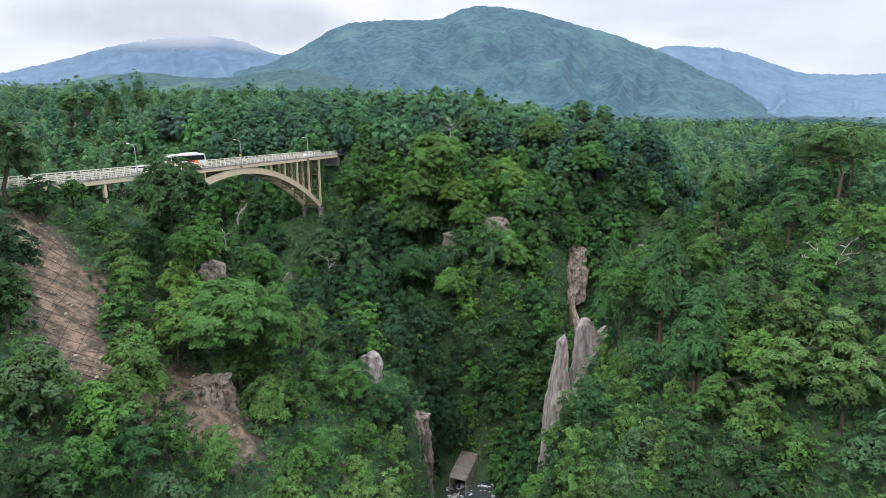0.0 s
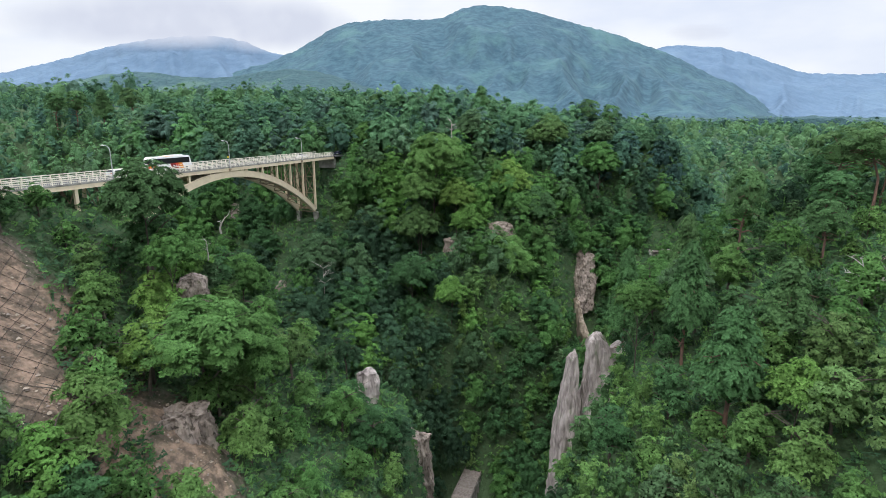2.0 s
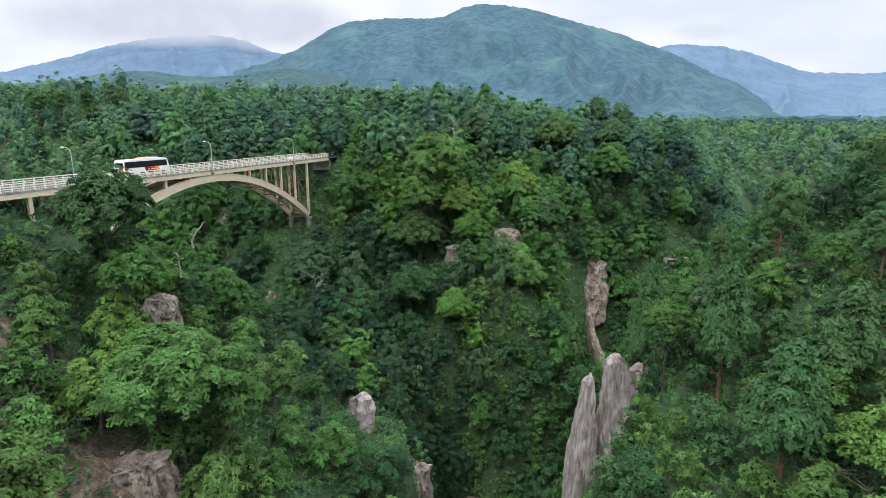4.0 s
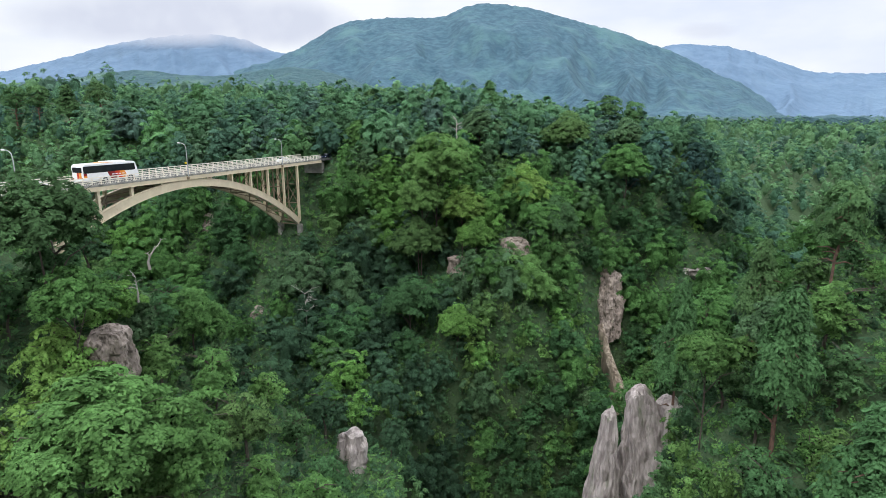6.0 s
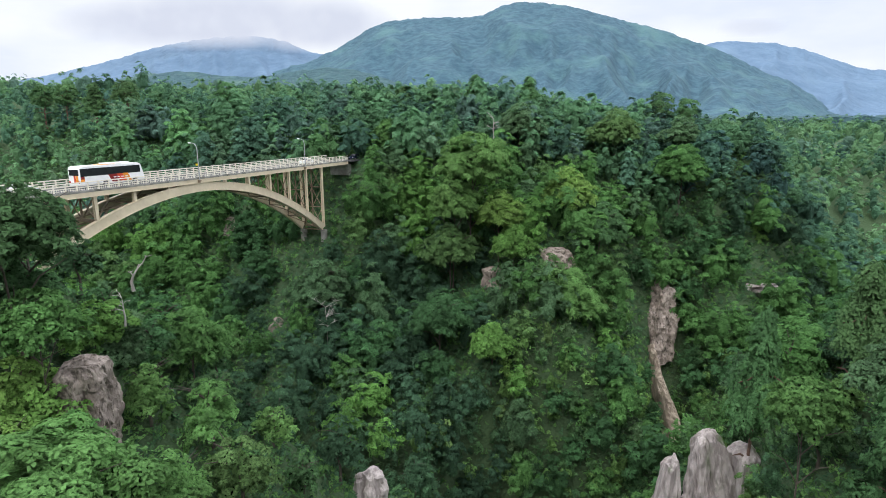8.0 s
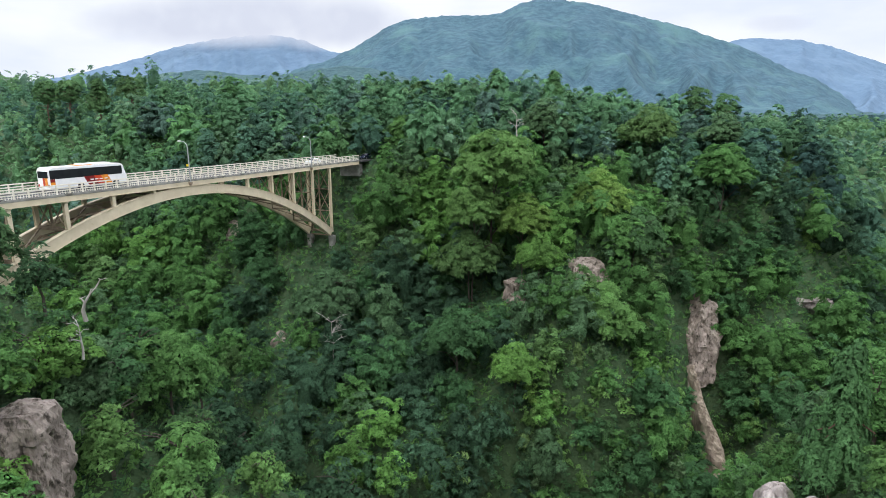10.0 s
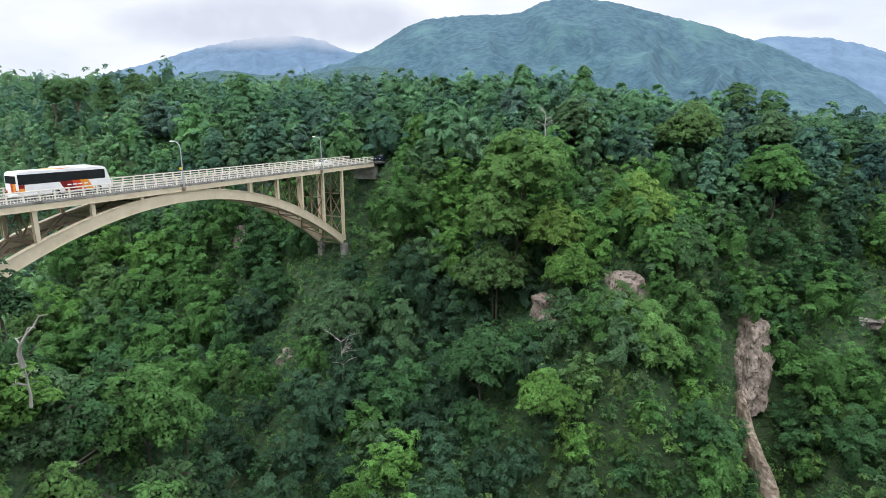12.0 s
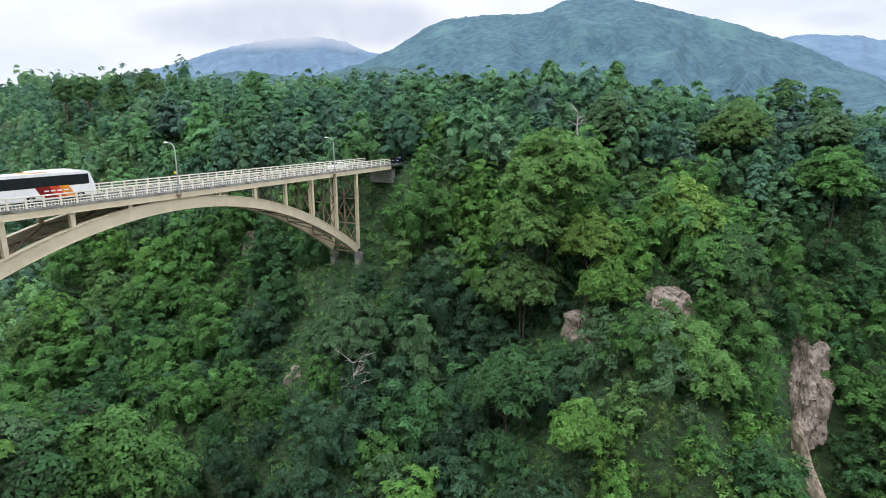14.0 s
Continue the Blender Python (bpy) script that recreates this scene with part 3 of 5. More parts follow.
# railings: posts and rails on both edges
STEP = 1.75
for y, out in ((0.13, -1), (WIDE - 0.13, 1)):
    rail = part("railing", box(one_box(START, END, y - 0.06, y + 0.06, ROAD + 1.22, ROAD + 1.38, bevel=0.03), START, END, y - 0.02, y + 0.02, ROAD + 0.26, ROAD + 0.32), M_RAIL, bridge, "pale cream steel railing")
    for h in (0.6, 0.92):
        part("rail_bar", one_box(START, END, y - 0.03, y + 0.03, ROAD + h - 0.07, ROAD + h + 0.07), M_RAIL, rail)
    bm = bmesh.new()
    box(bm, -0.08, 0.08, -0.085, 0.085, ROAD - 0.05, ROAD + 1.3)
    box(bm, -0.09, 0.09, -0.1, 0.1, ROAD + 0.11, ROAD + 0.16)
    first = part("rail_post", bm, M_RAIL, rail)
    first.location = (START + 0.3, y, 0)
    for i in range(1, int((END - START - 0.4) / STEP)):
        p = new("rail_post", first.data)
        p.parent, p.location = rail, (START + 0.3 + i * STEP, y, 0)
    n_bal = int((END - START) / 0.35)
    bm = bmesh.new()
    for i in range(n_bal):
        s = START + i * 0.35
        box(bm, s - 0.022, s + 0.022, y - 0.02, y + 0.02, ROAD + 0.12, ROAD + 0.6)
    tagged(part("balusters", bm, M_RAIL, rail), kind="stuff")


def street_lamp(s, sign=False):
    lamp = new("street_lamp")
    lamp.matrix_world = AXIS @ Matrix.Translation((s, 0, 0))
    tagged(lamp, "grey street lamp on the bridge edge with a curved arm", "street lamp", "street lamps on the bridge")
    y = -0.22
    bm = tube(bmesh.new(), [(0, y, ROAD - 0.5), (0, y, ROAD + 2), (0, y, ROAD + 5.3), (0, y + 0.15, ROAD + 5.9), (0, y + 0.6, ROAD + 6.3), (0, y + 1.3, ROAD + 6.42)],
              [0.11, 0.095, 0.075, 0.065, 0.055, 0.05], 8)
    part("pole", bm, M_LAMP, lamp, smooth=True)
    bm = bmesh.new()
    bmesh.ops.create_uvsphere(bm, u_segments=12, v_segments=8, radius=1, matrix=Matrix.Translation((0, y + 1.6, ROAD + 6.4)) @ Matrix.Diagonal((0.17, 0.42, 0.13, 1)))
    part("lamp_head", bm, M_LAMPGLASS, lamp, "pale rounded lamp head", smooth=True)
    part("bracket", box(one_box(-0.25, 0.25, y - 0.2, 0.1, ROAD - 0.62, ROAD - 0.3, bevel=0.04), -0.14, 0.14, y - 0.12, 0.05, ROAD - 0.85, ROAD - 0.6), M_RUST, lamp)
    part("collar", tube(bmesh.new(), [(0, y, ROAD + 0.5), (0, y, ROAD + 1.5)], [0.125, 0.12], 8), M_LAMP, lamp)
    if sign:
        part("sign", one_box(-0.03, 0.03, y + 0.05, y + 0.6, ROAD + 2.3, ROAD + 2.65, bevel=0.01), M_YELLOW, lamp, "small yellow plate")
    return lamp


street_lamp(-13.5)
street_lamp(21.0, True)
street_lamp(55.6)

# road beyond both ends
bm = bmesh.new()
for s0, s1, z0, z1 in ((END - 0.02, END + 14, ROAD - 0.4, ROAD - 0.02), (END + 14, END + 30, ROAD - 0.4, ROAD + 0.3)):
    box(bm, s0, s1, -0.4, WIDE + 0.4, z0, z1)
road = mesh_obj("road_far_bank", bm, M_ASPHALT)
road.matrix_world = AXIS
tagged(road, "grey asphalt road leaving the bridge into trees", "road", kind="structure")
road = mesh_obj("road_near_bank", one_box(START - 40, START + 0.02, -0.4, WIDE + 0.4, ROAD - 0.5, ROAD - 0.02), M_ASPHALT)
road.matrix_world = AXIS
tagged(road, "grey asphalt road leading onto the bridge", "road", kind="structure")

# ---- vehicles ----


def wheel(parent, x, y, r, w):
    bm = bmesh.new()
    bmesh.ops.create_cone(bm, cap_ends=True, segments=20, radius1=r, radius2=r, depth=w, matrix=Matrix.Translation((x, y, r)) @ Matrix.Rotation(radians(90), 4, "X"))
    ob = part("wheel", bm, M_TYRE, parent, "black tyre")
    bm = bmesh.new()
    bmesh.ops.create_cone(bm, cap_ends=True, segments=14, radius1=r * 0.58, radius2=r * 0.5, depth=w + 0.04, matrix=Matrix.Translation((x, y, r)) @ Matrix.Rotation(radians(90), 4, "X"))
    part("rim", bm, M_HUB, ob)


bus = new("coach")
bus.matrix_world = AXIS @ Matrix.Translation((6.5, 4.85, ROAD + 0.004))
tagged(bus, "white coach with orange and red panels crossing the bridge", "bus")
L, W, H = 11.8, 2.48, 3.4
bm = bmesh.new()
prof = [(-L / 2, 0.35), (-L / 2, 2.9), (-L / 2 + 0.25, H - 0.12), (-L / 2 + 0.7, H - 0.05), (L / 2 - 1.1, H), (L / 2 - 0.55, H - 0.25), (L / 2 - 0.05, 1.5), (L / 2, 0.9), (L / 2, 0.35)]
a = [bm.verts.new((x, -W / 2, z)) for x, z in prof]
b = [bm.verts.new((x, W / 2, z)) for x, z in prof]
bm.faces.new(a)
bm.faces.new(b[::-1])
for i in range(len(prof)):
    j = (i + 1) % len(prof)
    bm.faces.new((a[j], a[i], b[i], b[j]))
bmesh.ops.bevel(bm, geom=bm.edges[:], offset=0.09, segments=2, affect="EDGES", clamp_overlap=True)
bmesh.ops.recalc_face_normals(bm, faces=bm.faces[:])
part("body", bm, M_WHITE, bus, "white painted coach body")
part("roof_unit", one_box(-0.9, 3.6, -0.85, 0.85, H - 0.03, H + 0.2, bevel=0.08), M_WHITE, bus)
part("roof_stripe", one_box(-1.6, 0.6, -1.0, 1.0, H - 0.03, H + 0.03, bevel=0.01), M_ORANGE, bus)
for y in (-W / 2, W / 2):
    sg = 1 if y > 0 else -1
    for x0, x1 in ((-5.75, -4.0), (-3.97, -2.2), (-2.17, -0.4), (-0.37, 1.4), (1.43, 3.2), (3.23, 5.0)):
        part("side_window", one_box(x0, x1, min(y, y + sg * 0.02), max(y, y + sg * 0.02), 1.85, 2.92, bevel=0.005), M_GLASS, bus, "dark tinted window")
    part("window_band", one_box(-5.8, 5.1, min(y, y + sg * 0.008), max(y, y + sg * 0.008), 1.78, 2.99), M_GLASS, bus, "black band round the windows")
    for x0, x1, m in ((-0.7, 0.85, M_MAROON), (0.85, 1.9, M_RED), (1.9, 3.0, M_ORANGE)):
        bm = bmesh.new()
        lean = 0.35
        pts = [(x0 + lean, 0.5), (x1 + lean, 0.5), (x1 - lean, 1.84), (x0 - lean, 1.84)]
        q = [bm.verts.new((px, y + sg * 0.012, pz)) for px, pz in pts] + [bm.verts.new((px, y - sg * 0.05, pz)) for px, pz in pts]
        for f in ((0, 1, 2, 3), (0, 1, 5, 4), (1, 2, 6, 5), (2, 3, 7, 6), (3, 0, 4, 7)):
            bm.faces.new([q[i] for i in f])
        part("livery_panel", bm, m, bus, "slanted coloured side panel")
    for z0, m in ((0.95, M_ORANGE), (1.35, M_MAROON)):
        part("rear_flash", one_box(-L / 2 + 0.1, -L / 2 + 0.75, min(y, y + sg * 0.012), max(y, y + sg * 0.012), z0, z0 + 0.42), m, bus)
    for x0 in (-0.1, 0.6, 1.3, 2.1):
        part("white_mark", one_box(x0, x0 + 0.5, min(y + sg * 0.012, y + sg * 0.018), max(y + sg * 0.012, y + sg * 0.018), 1.25, 1.4), M_WHITE, bus)
    for x in (-1.6, 3.9):
        wheel(bus, x, y - sg * 0.12, 0.5, 0.3)
part("rear_window", one_box(-L / 2 - 0.02, -L / 2 + 0.02, -1.0, 1.0, 1.95, 2.85), M_GLASS, bus)
part("rear_stripe", one_box(-L / 2 - 0.015, -L / 2 + 0.02, -0.85, -0.35, 0.9, 2.0), M_ORANGE, bus)
part("rear_stripe", one_box(-L / 2 - 0.015, -L / 2 + 0.02, -0.3, 0.1, 0.9, 2.0), M_RED, bus)
part("bumper", one_box(-L / 2 - 0.06, -L / 2 + 0.05, -1.15, 1.15, 0.35, 0.7, bevel=0.03), M_WHITE, bus)
bm = bmesh.new()
q = [bm.verts.new(v) for v in ((L / 2 + 0.02, -1.05, 1.45), (L / 2 + 0.02, 1.05, 1.45), (L / 2 - 0.42, 1.05, 2.95), (L / 2 - 0.42, -1.05, 2.95))]
bmesh.ops.solidify(bm, geom=[bm.faces.new(q)], thickness=0.03)
part("windscreen", bm, M_GLASS, bus)
for y in (-1.0, 1.0):
    part("tail_light", one_box(-L / 2 - 0.03, -L / 2 + 0.02, y - 0.12, y + 0.12, 0.75, 1.1), M_TAIL, bus)


def car(m, paint, label):
    c = new("car")
    c.matrix_world = m
    tagged(c, label, "car")
    bm = bmesh.new()
    prof = [(-2.1, 0.3), (-2.15, 0.85), (-1.95, 0.98), (-1.45, 1.42), (0.35, 1.46), (1.05, 0.98), (1.95, 0.82), (2.12, 0.6), (2.1, 0.3)]
    a = [bm.verts.new((x, -0.83 + (0.12 if z > 1.2 else 0), z)) for x, z in prof]
    b = [bm.verts.new((x, 0.83 - (0.12 if z > 1.2 else 0), z)) for x, z in prof]
    bm.faces.new(a)
    bm.faces.new(b[::-1])
    for i in range(len(prof)):
        j = (i + 1) % len(prof)
        bm.faces.new((a[j], a[i], b[i], b[j]))
    bmesh.ops.bevel(bm, geom=bm.edges[:], offset=0.06, segments=2, affect="EDGES", clamp_overlap=True)
    bmesh.ops.recalc_face_normals(bm, faces=bm.faces[:])
    part("body", bm, paint, c)
    for y in (-0.8, 0.8):
        for x0, x1 in ((-1.3, -0.45), (-0.38, 0.5)):
            part("side_window", one_box(x0, x1, y - 0.035, y + 0.035, 1.0, 1.33), M_GLASS, c)
        for x in (-1.3, 1.3):
            wheel(c, x, y, 0.31, 0.2)
    part("rear_window", one_beam((-2.0, 0, 1.02), (-1.56, 0, 1.4), 1.3, 0.03), M_GLASS, c)
    part("windscreen", one_beam((1.03, 0, 1.03), (0.45, 0, 1.42), 1.3, 0.03), M_GLASS, c)
    for y in (-0.62, 0.62):
        part("tail_light", one_box(-2.17, -2.05, y - 0.13, y + 0.13, 0.7, 0.88), M_TAIL, c)
        part("headlight", one_box(2.02, 2.13, y - 0.15, y + 0.15, 0.6, 0.75), M_LAMPGLASS, c)
    return c


car(AXIS @ Matrix.Translation((-7.5, 4.9, ROAD + 0.004)), M_WHITE, "white car following the coach on the bridge")
car(AXIS @ Matrix.Translation((59.5, 2.1, ROAD + 0.004)) @ Matrix.Rotation(math.pi, 4, "Z"), M_WHITE, "white car at the far end of the bridge")
car(AXIS @ Matrix.Translation((83.5, 1.6, ROAD - 0.014)) @ Matrix.Rotation(math.pi, 4, "Z"), M_DARKCAR, "dark blue car on the road beyond the bridge")

# ---- rocks ----


def rock(place, size, mat, label, seed, lean=(0, 0), sharp=1.0, cuts=13, flutes=0.24, front=8.0, point=0.28):
    """A craggy block: vertical flutes, ledges and broken edges."""
    bm = bmesh.new()
    bmesh.ops.create_cube(bm, size=2)
    bmesh.ops.subdivide_edges(bm, edges=bm.edges[:], cuts=cuts, use_grid_fill=True)
    off = Vector((seed * 7.3, seed * 3.1, seed * 5.7))
    sx, sy, sz = size
    for v in bm.verts:
        p = v.co.copy()
        q = p.lerp(p.normalized() * 1.15, 0.27)
        taper = 1 - point * max(0, q.z)
        w = Vector((q.x * sx * taper / 2, q.y * sy * taper / 2, q.z * sz / 2))
        flute = noise.noise(Vector((w.x * 0.6, w.y * 0.6, w.z * 0.07)) + off)
        crag = noise.noise(w * 0.45 + off * 2) - 0.8 * abs(noise.noise(Vector((w.x * 1.1, w.y * 1.1, w.z * 0.5)) + off)) + 0.45 * noise.noise(w * 1.9 + off) + 0.25 * noise.noise(w * 3.7 + off)
        ledge = math.floor((w.z + 2 * noise.noise(w * 0.25 + off)) / 2.1) % 2 * 0.22
        d, at = noise.voronoi(Vector((w.x * 0.42, w.y * 0.42, w.z * 0.15)) + off)
        block = 0.9 * noise.cell(at[0] * 3.3) + min(0.5, 2.5 * (d[1] - d[0]))
        d, at = noise.voronoi(Vector((w.x * 1.1, w.y * 1.1, w.z * 0.55)) + off)
        block += 0.4 * noise.cell(at[0] * 3.3) + min(0.25, d[1] - d[0])
        out = Vector((q.x, q.y, q.z * 0.25)).normalized()
        w += out * (flute * flutes * min(sx, sy) + crag * 0.11 * min(sx, sy) + ledge + block * 0.16 * min(sx, sy)) * sharp
        w.x += lean[0] * (w.z / sz)
        w.y += lean[1] * (w.z / sz)
        v.co = w
    ob = mesh_obj("rock_outcrop", bm, mat)
    ob.matrix_world = Matrix.Translation(place) @ Matrix.Rotation(seed * 0.7 % 0.6, 4, "Z")
    tagged(ob, label, "rock")
    ROCKS.append((place[0], place[1], max(sx, sy) * 0.5, front))
    return ob


ROCKS = []
rock((36.0, 122.5, -2.0), (9.5, 7.0, 36.0), M_ROCK, "tall pale grey streaked rock pinnacle rising from trees", 1, (-6.0, 0.5), 0.32, 36, 0.14, front=7.0, point=0.62)
rock((27.3, 121.5, -7.0), (4.2, 6.0, 38.0), M_ROCK, "narrow grey rock slab beside a pinnacle", 2, (2.0, 0), 0.35, 30, 0.14, front=3.0, point=0.6)
rock((38.6, 122.5, -3.0), (4.5, 6.0, 33.0), M_ROCK, "smooth grey rock face among trees", 3, (0, 0.5), 0.4, 18, 0.12, front=3.0)
rock((45.6, 187.5, 9.6), (6.0, 9.0, 19.0), M_TAN, "pinkish brown rough cliff face above a scree chute", 4, (5.0, 4), 0.7, 34, 0.2, front=14.0, point=0.45)
rock((38.8, 184.5, 4.0), (3.0, 5.0, 8.0), M_ROCK, "small grey rock among trees below a cliff", 15, cuts=14, front=8.0)
rock((-16.4, 121.0, 1.6), (3.0, 3.6, 13.0), M_ROCK, "blunt grey rock stack above the gorge", 6, sharp=0.6, cuts=22, front=14.0)
rock((-18.6, 121.4, 1.0), (2.0, 3.0, 12.0), M_ROCK, "low grey rock beside a blunt stack", 16, sharp=0.6, cuts=16, front=10.0)
rock((-6.8, 122.0, -21.0), (7.0, 5.0, 27.0), M_TAN, "dark rock buttress at the gorge wall", 7, front=26.0)
rock((-42.4, 98.8, 30.0), (3.3, 4.2, 11.0), M_TAN, "brown rock outcrop under bushes", 8, (0, 0), 0.9, 24, front=2.5)
rock((17.6, 176.3, 27.0), (8.0, 5.0, 8.5), M_TAN, "pinkish rock patch on the wooded cliff", 9, (0, 1), 0.6, 18, front=4.0)
rock((3.0, 173.8, 22.5), (4.0, 4.5, 8.0), M_TAN, "dark brown rock patch between tree crowns", 10, cuts=16, front=2.0)
rock((-73.5, 201.5, 27.0), (4.0, 7.0, 11.0), M_TAN, "bare tan rock face under the bridge", 11, cuts=18, front=3.0)
rock((-35.5, 77.5, 16.0), (8.5, 6.5, 13.0), M_TAN, "brown crumbling boulder on the bare slope", 12, (0, 0), 0.8, 22)
rock((-49.0, 170.5, 9.5), (3.5, 5.0, 8.0), M_TAN, "small reddish rock patch among trees", 13)
rock((73.0, 195.0, 14.0), (9.0, 8.0, 9.0), M_ROCK, "grey rock face half hidden by trees", 14)



def chute(path, label, seed):
    """A steep run of pale scree: a ragged, slightly hollow tongue that widens downhill, closed down to the slope below."""
    n, m = 60, 16
    f = np.linspace(0, 1, n)
    P = np.stack([np.interp(f, np.linspace(0, 1, len(path)), [p[i] for p in path]) for i in range(4)], 1)
    V = []
    for i, (x, y, z, w) in enumerate(P):
        for j in range(m):
            u = 2 * j / (m - 1) - 1
            edge = 1 + 0.35 * noise.noise(Vector((u * 2.0, i * 0.16, seed)))
            lump = 0.5 * noise.noise(Vector((u * 2.2, i * 0.35, seed + 3))) + 0.25 * noise.noise(Vector((u * 5.0, i * 0.9, seed + 7)))
            drop = 4.0 if j in (0, m - 1) else 1.3 * u * u
            V.append((x + u * w * edge * 0.5 + 0.5 * noise.noise(Vector((0, i * 0.11, seed + 5))), y + 1.6 * u * u + (3.0 if j in (0, m - 1) else 0.0) - lump, z + 0.5 * lump - drop))
    me = tri_mesh("scree_chute", V, grid_tris(n, m), [M_SCREE], smooth=False)
    ROCKS.append((45.0, 175.0, 2.0, 20.0))
    return tagged(new("scree_chute", me), label, "scree")


chute(((43.3, 181.0, 6.0, 2.4), (43.6, 178.5, 3.2, 1.6), (44.2, 175.0, -0.6, 2.4), (45.2, 171.5, -4.6, 3.0), (46.4, 168.5, -9.0, 3.6), (47.2, 166.0, -13.5, 5.0)), "pale tan streaked scree chute below a cliff", 4.0)

# ---- the river and the walkway at its side ----
bm = bmesh.new()
pts = [(6 + 2.2 * math.sin(i * 0.7), -60 + i * 10, -39.2) for i in range(21)]
for i, (x, y, z) in enumerate(pts):
    pts[i] = (bm.verts.new((x - 7, y, z)), bm.verts.new((x + 7, y, z)))
for a, b in zip(pts, pts[1:]):
    bm.faces.new((a[0], a[1], b[1], b[0]))
river = mesh_obj("water", bm, M_WATER)
tagged(river, "dark river with white rapids in the gorge", "river", kind="structure")

walkway = new("walkway_shelter")
walkway.matrix_world = pose(6.3, 141.5, -34.5, 0, 0, -18)
tagged(walkway, "weathered flat-roofed walkway shelter beside the river", "walkway")
for i in range(24):
    y = -7.4 + i * 0.62
    part("plank", one_box(-2.4, 2.4, y, y + 0.58, -0.06 + 0.01 * (i % 3), 0.06 + 0.01 * (i % 3)), M_PLANK, walkway)
for x in (-2.3, 2.3):
    part("side_rail", one_box(x - 0.08, x + 0.08, -7.5, 7.5, 0.55, 0.68), M_PLANK, walkway)
    part("edge_beam", one_box(x - 0.16, x + 0.16, -7.6, 7.6, -0.45, -0.07), M_CONCRETE, walkway)
    for i in range(8):
        y = -7.2 + i * 2.05
        part("rail_post", one_box(x - 0.07, x + 0.07, y - 0.07, y + 0.07, 0.07, 0.6), M_PLANK, walkway)
        part("support_post", one_box(x - 0.2, x + 0.2, y - 0.2, y + 0.2, -5.0, -0.45), M_CONCRETE, walkway)

steps = new("stepped_path")
steps.matrix_world = pose(0.5, 126.0, -36.5, 0, 0, -35)
tagged(steps, "pale railed footpath along the gorge side", "footpath")
part("path_slab", one_box(-0.8, 0.8, -6, 6, -0.3, 0), M_CONCRETE, steps)
for i in range(9):
    part("rail_post", one_box(0.72, 0.8, -5.8 + i * 1.4, -5.7 + i * 1.4, 0, 1.0), M_RAIL, steps)
part("hand_rail", one_box(0.72, 0.8, -5.9, 5.9, 1.0, 1.08), M_RAIL, steps)

# ---- trees ----


def ico(sub):
    bm = bmesh.new()
    bmesh.ops.create_icosphere(bm, subdivisions=sub, radius=1)
    V = np.array([v.co[:] for v in bm.verts])
    F = np.array([[v.index for v in f.verts] for f in bm.faces])
    bm.free()
    return V, F


ICO1 = ico(1)
OCT = (np.array([(1, 0, 0), (0, 1, 0), (-1, 0, 0), (0, -1, 0), (0, 0, 1), (0, 0, -1)], float),
       np.array([(0, 1, 4), (1, 2, 4), (2, 3, 4), (3, 0, 4), (1, 0, 5), (2, 1, 5), (3, 2, 5), (0, 3, 5)]))


def unit(n, rs):
    d = rs.normal(size=(n, 3))
    return d / np.linalg.norm(d, axis=1, keepdims=True)


def sprays(pos, nor, length, width, rs):
    """Leaf sprays: single triangles at places with given normals."""
    n = len(pos)
    t = np.cross(nor, unit(n, rs))
    t /= np.linalg.norm(t, axis=1, keepdims=True) + 1e-9
    b = np.cross(nor, t)
    l = (length * rs.uniform(0.6, 1.35, n))[:, None]
    w = (width * rs.uniform(0.7, 1.3, n))[:, None]
    V = np.stack([pos - t * l * 0.5 - b * w * 0.55, pos - t * l * 0.3 + b * w * 0.6, pos + t * l * 0.62], 1).reshape(-1, 3)
    return V, np.arange(3 * n).reshape(-1, 3)


def join(lists):
    V, F, k = [], [], 0
    for v, f in lists:
        V.append(v)
        F.append(f + k)
        k += len(v)
    return np.concatenate(V), np.concatenate(F)


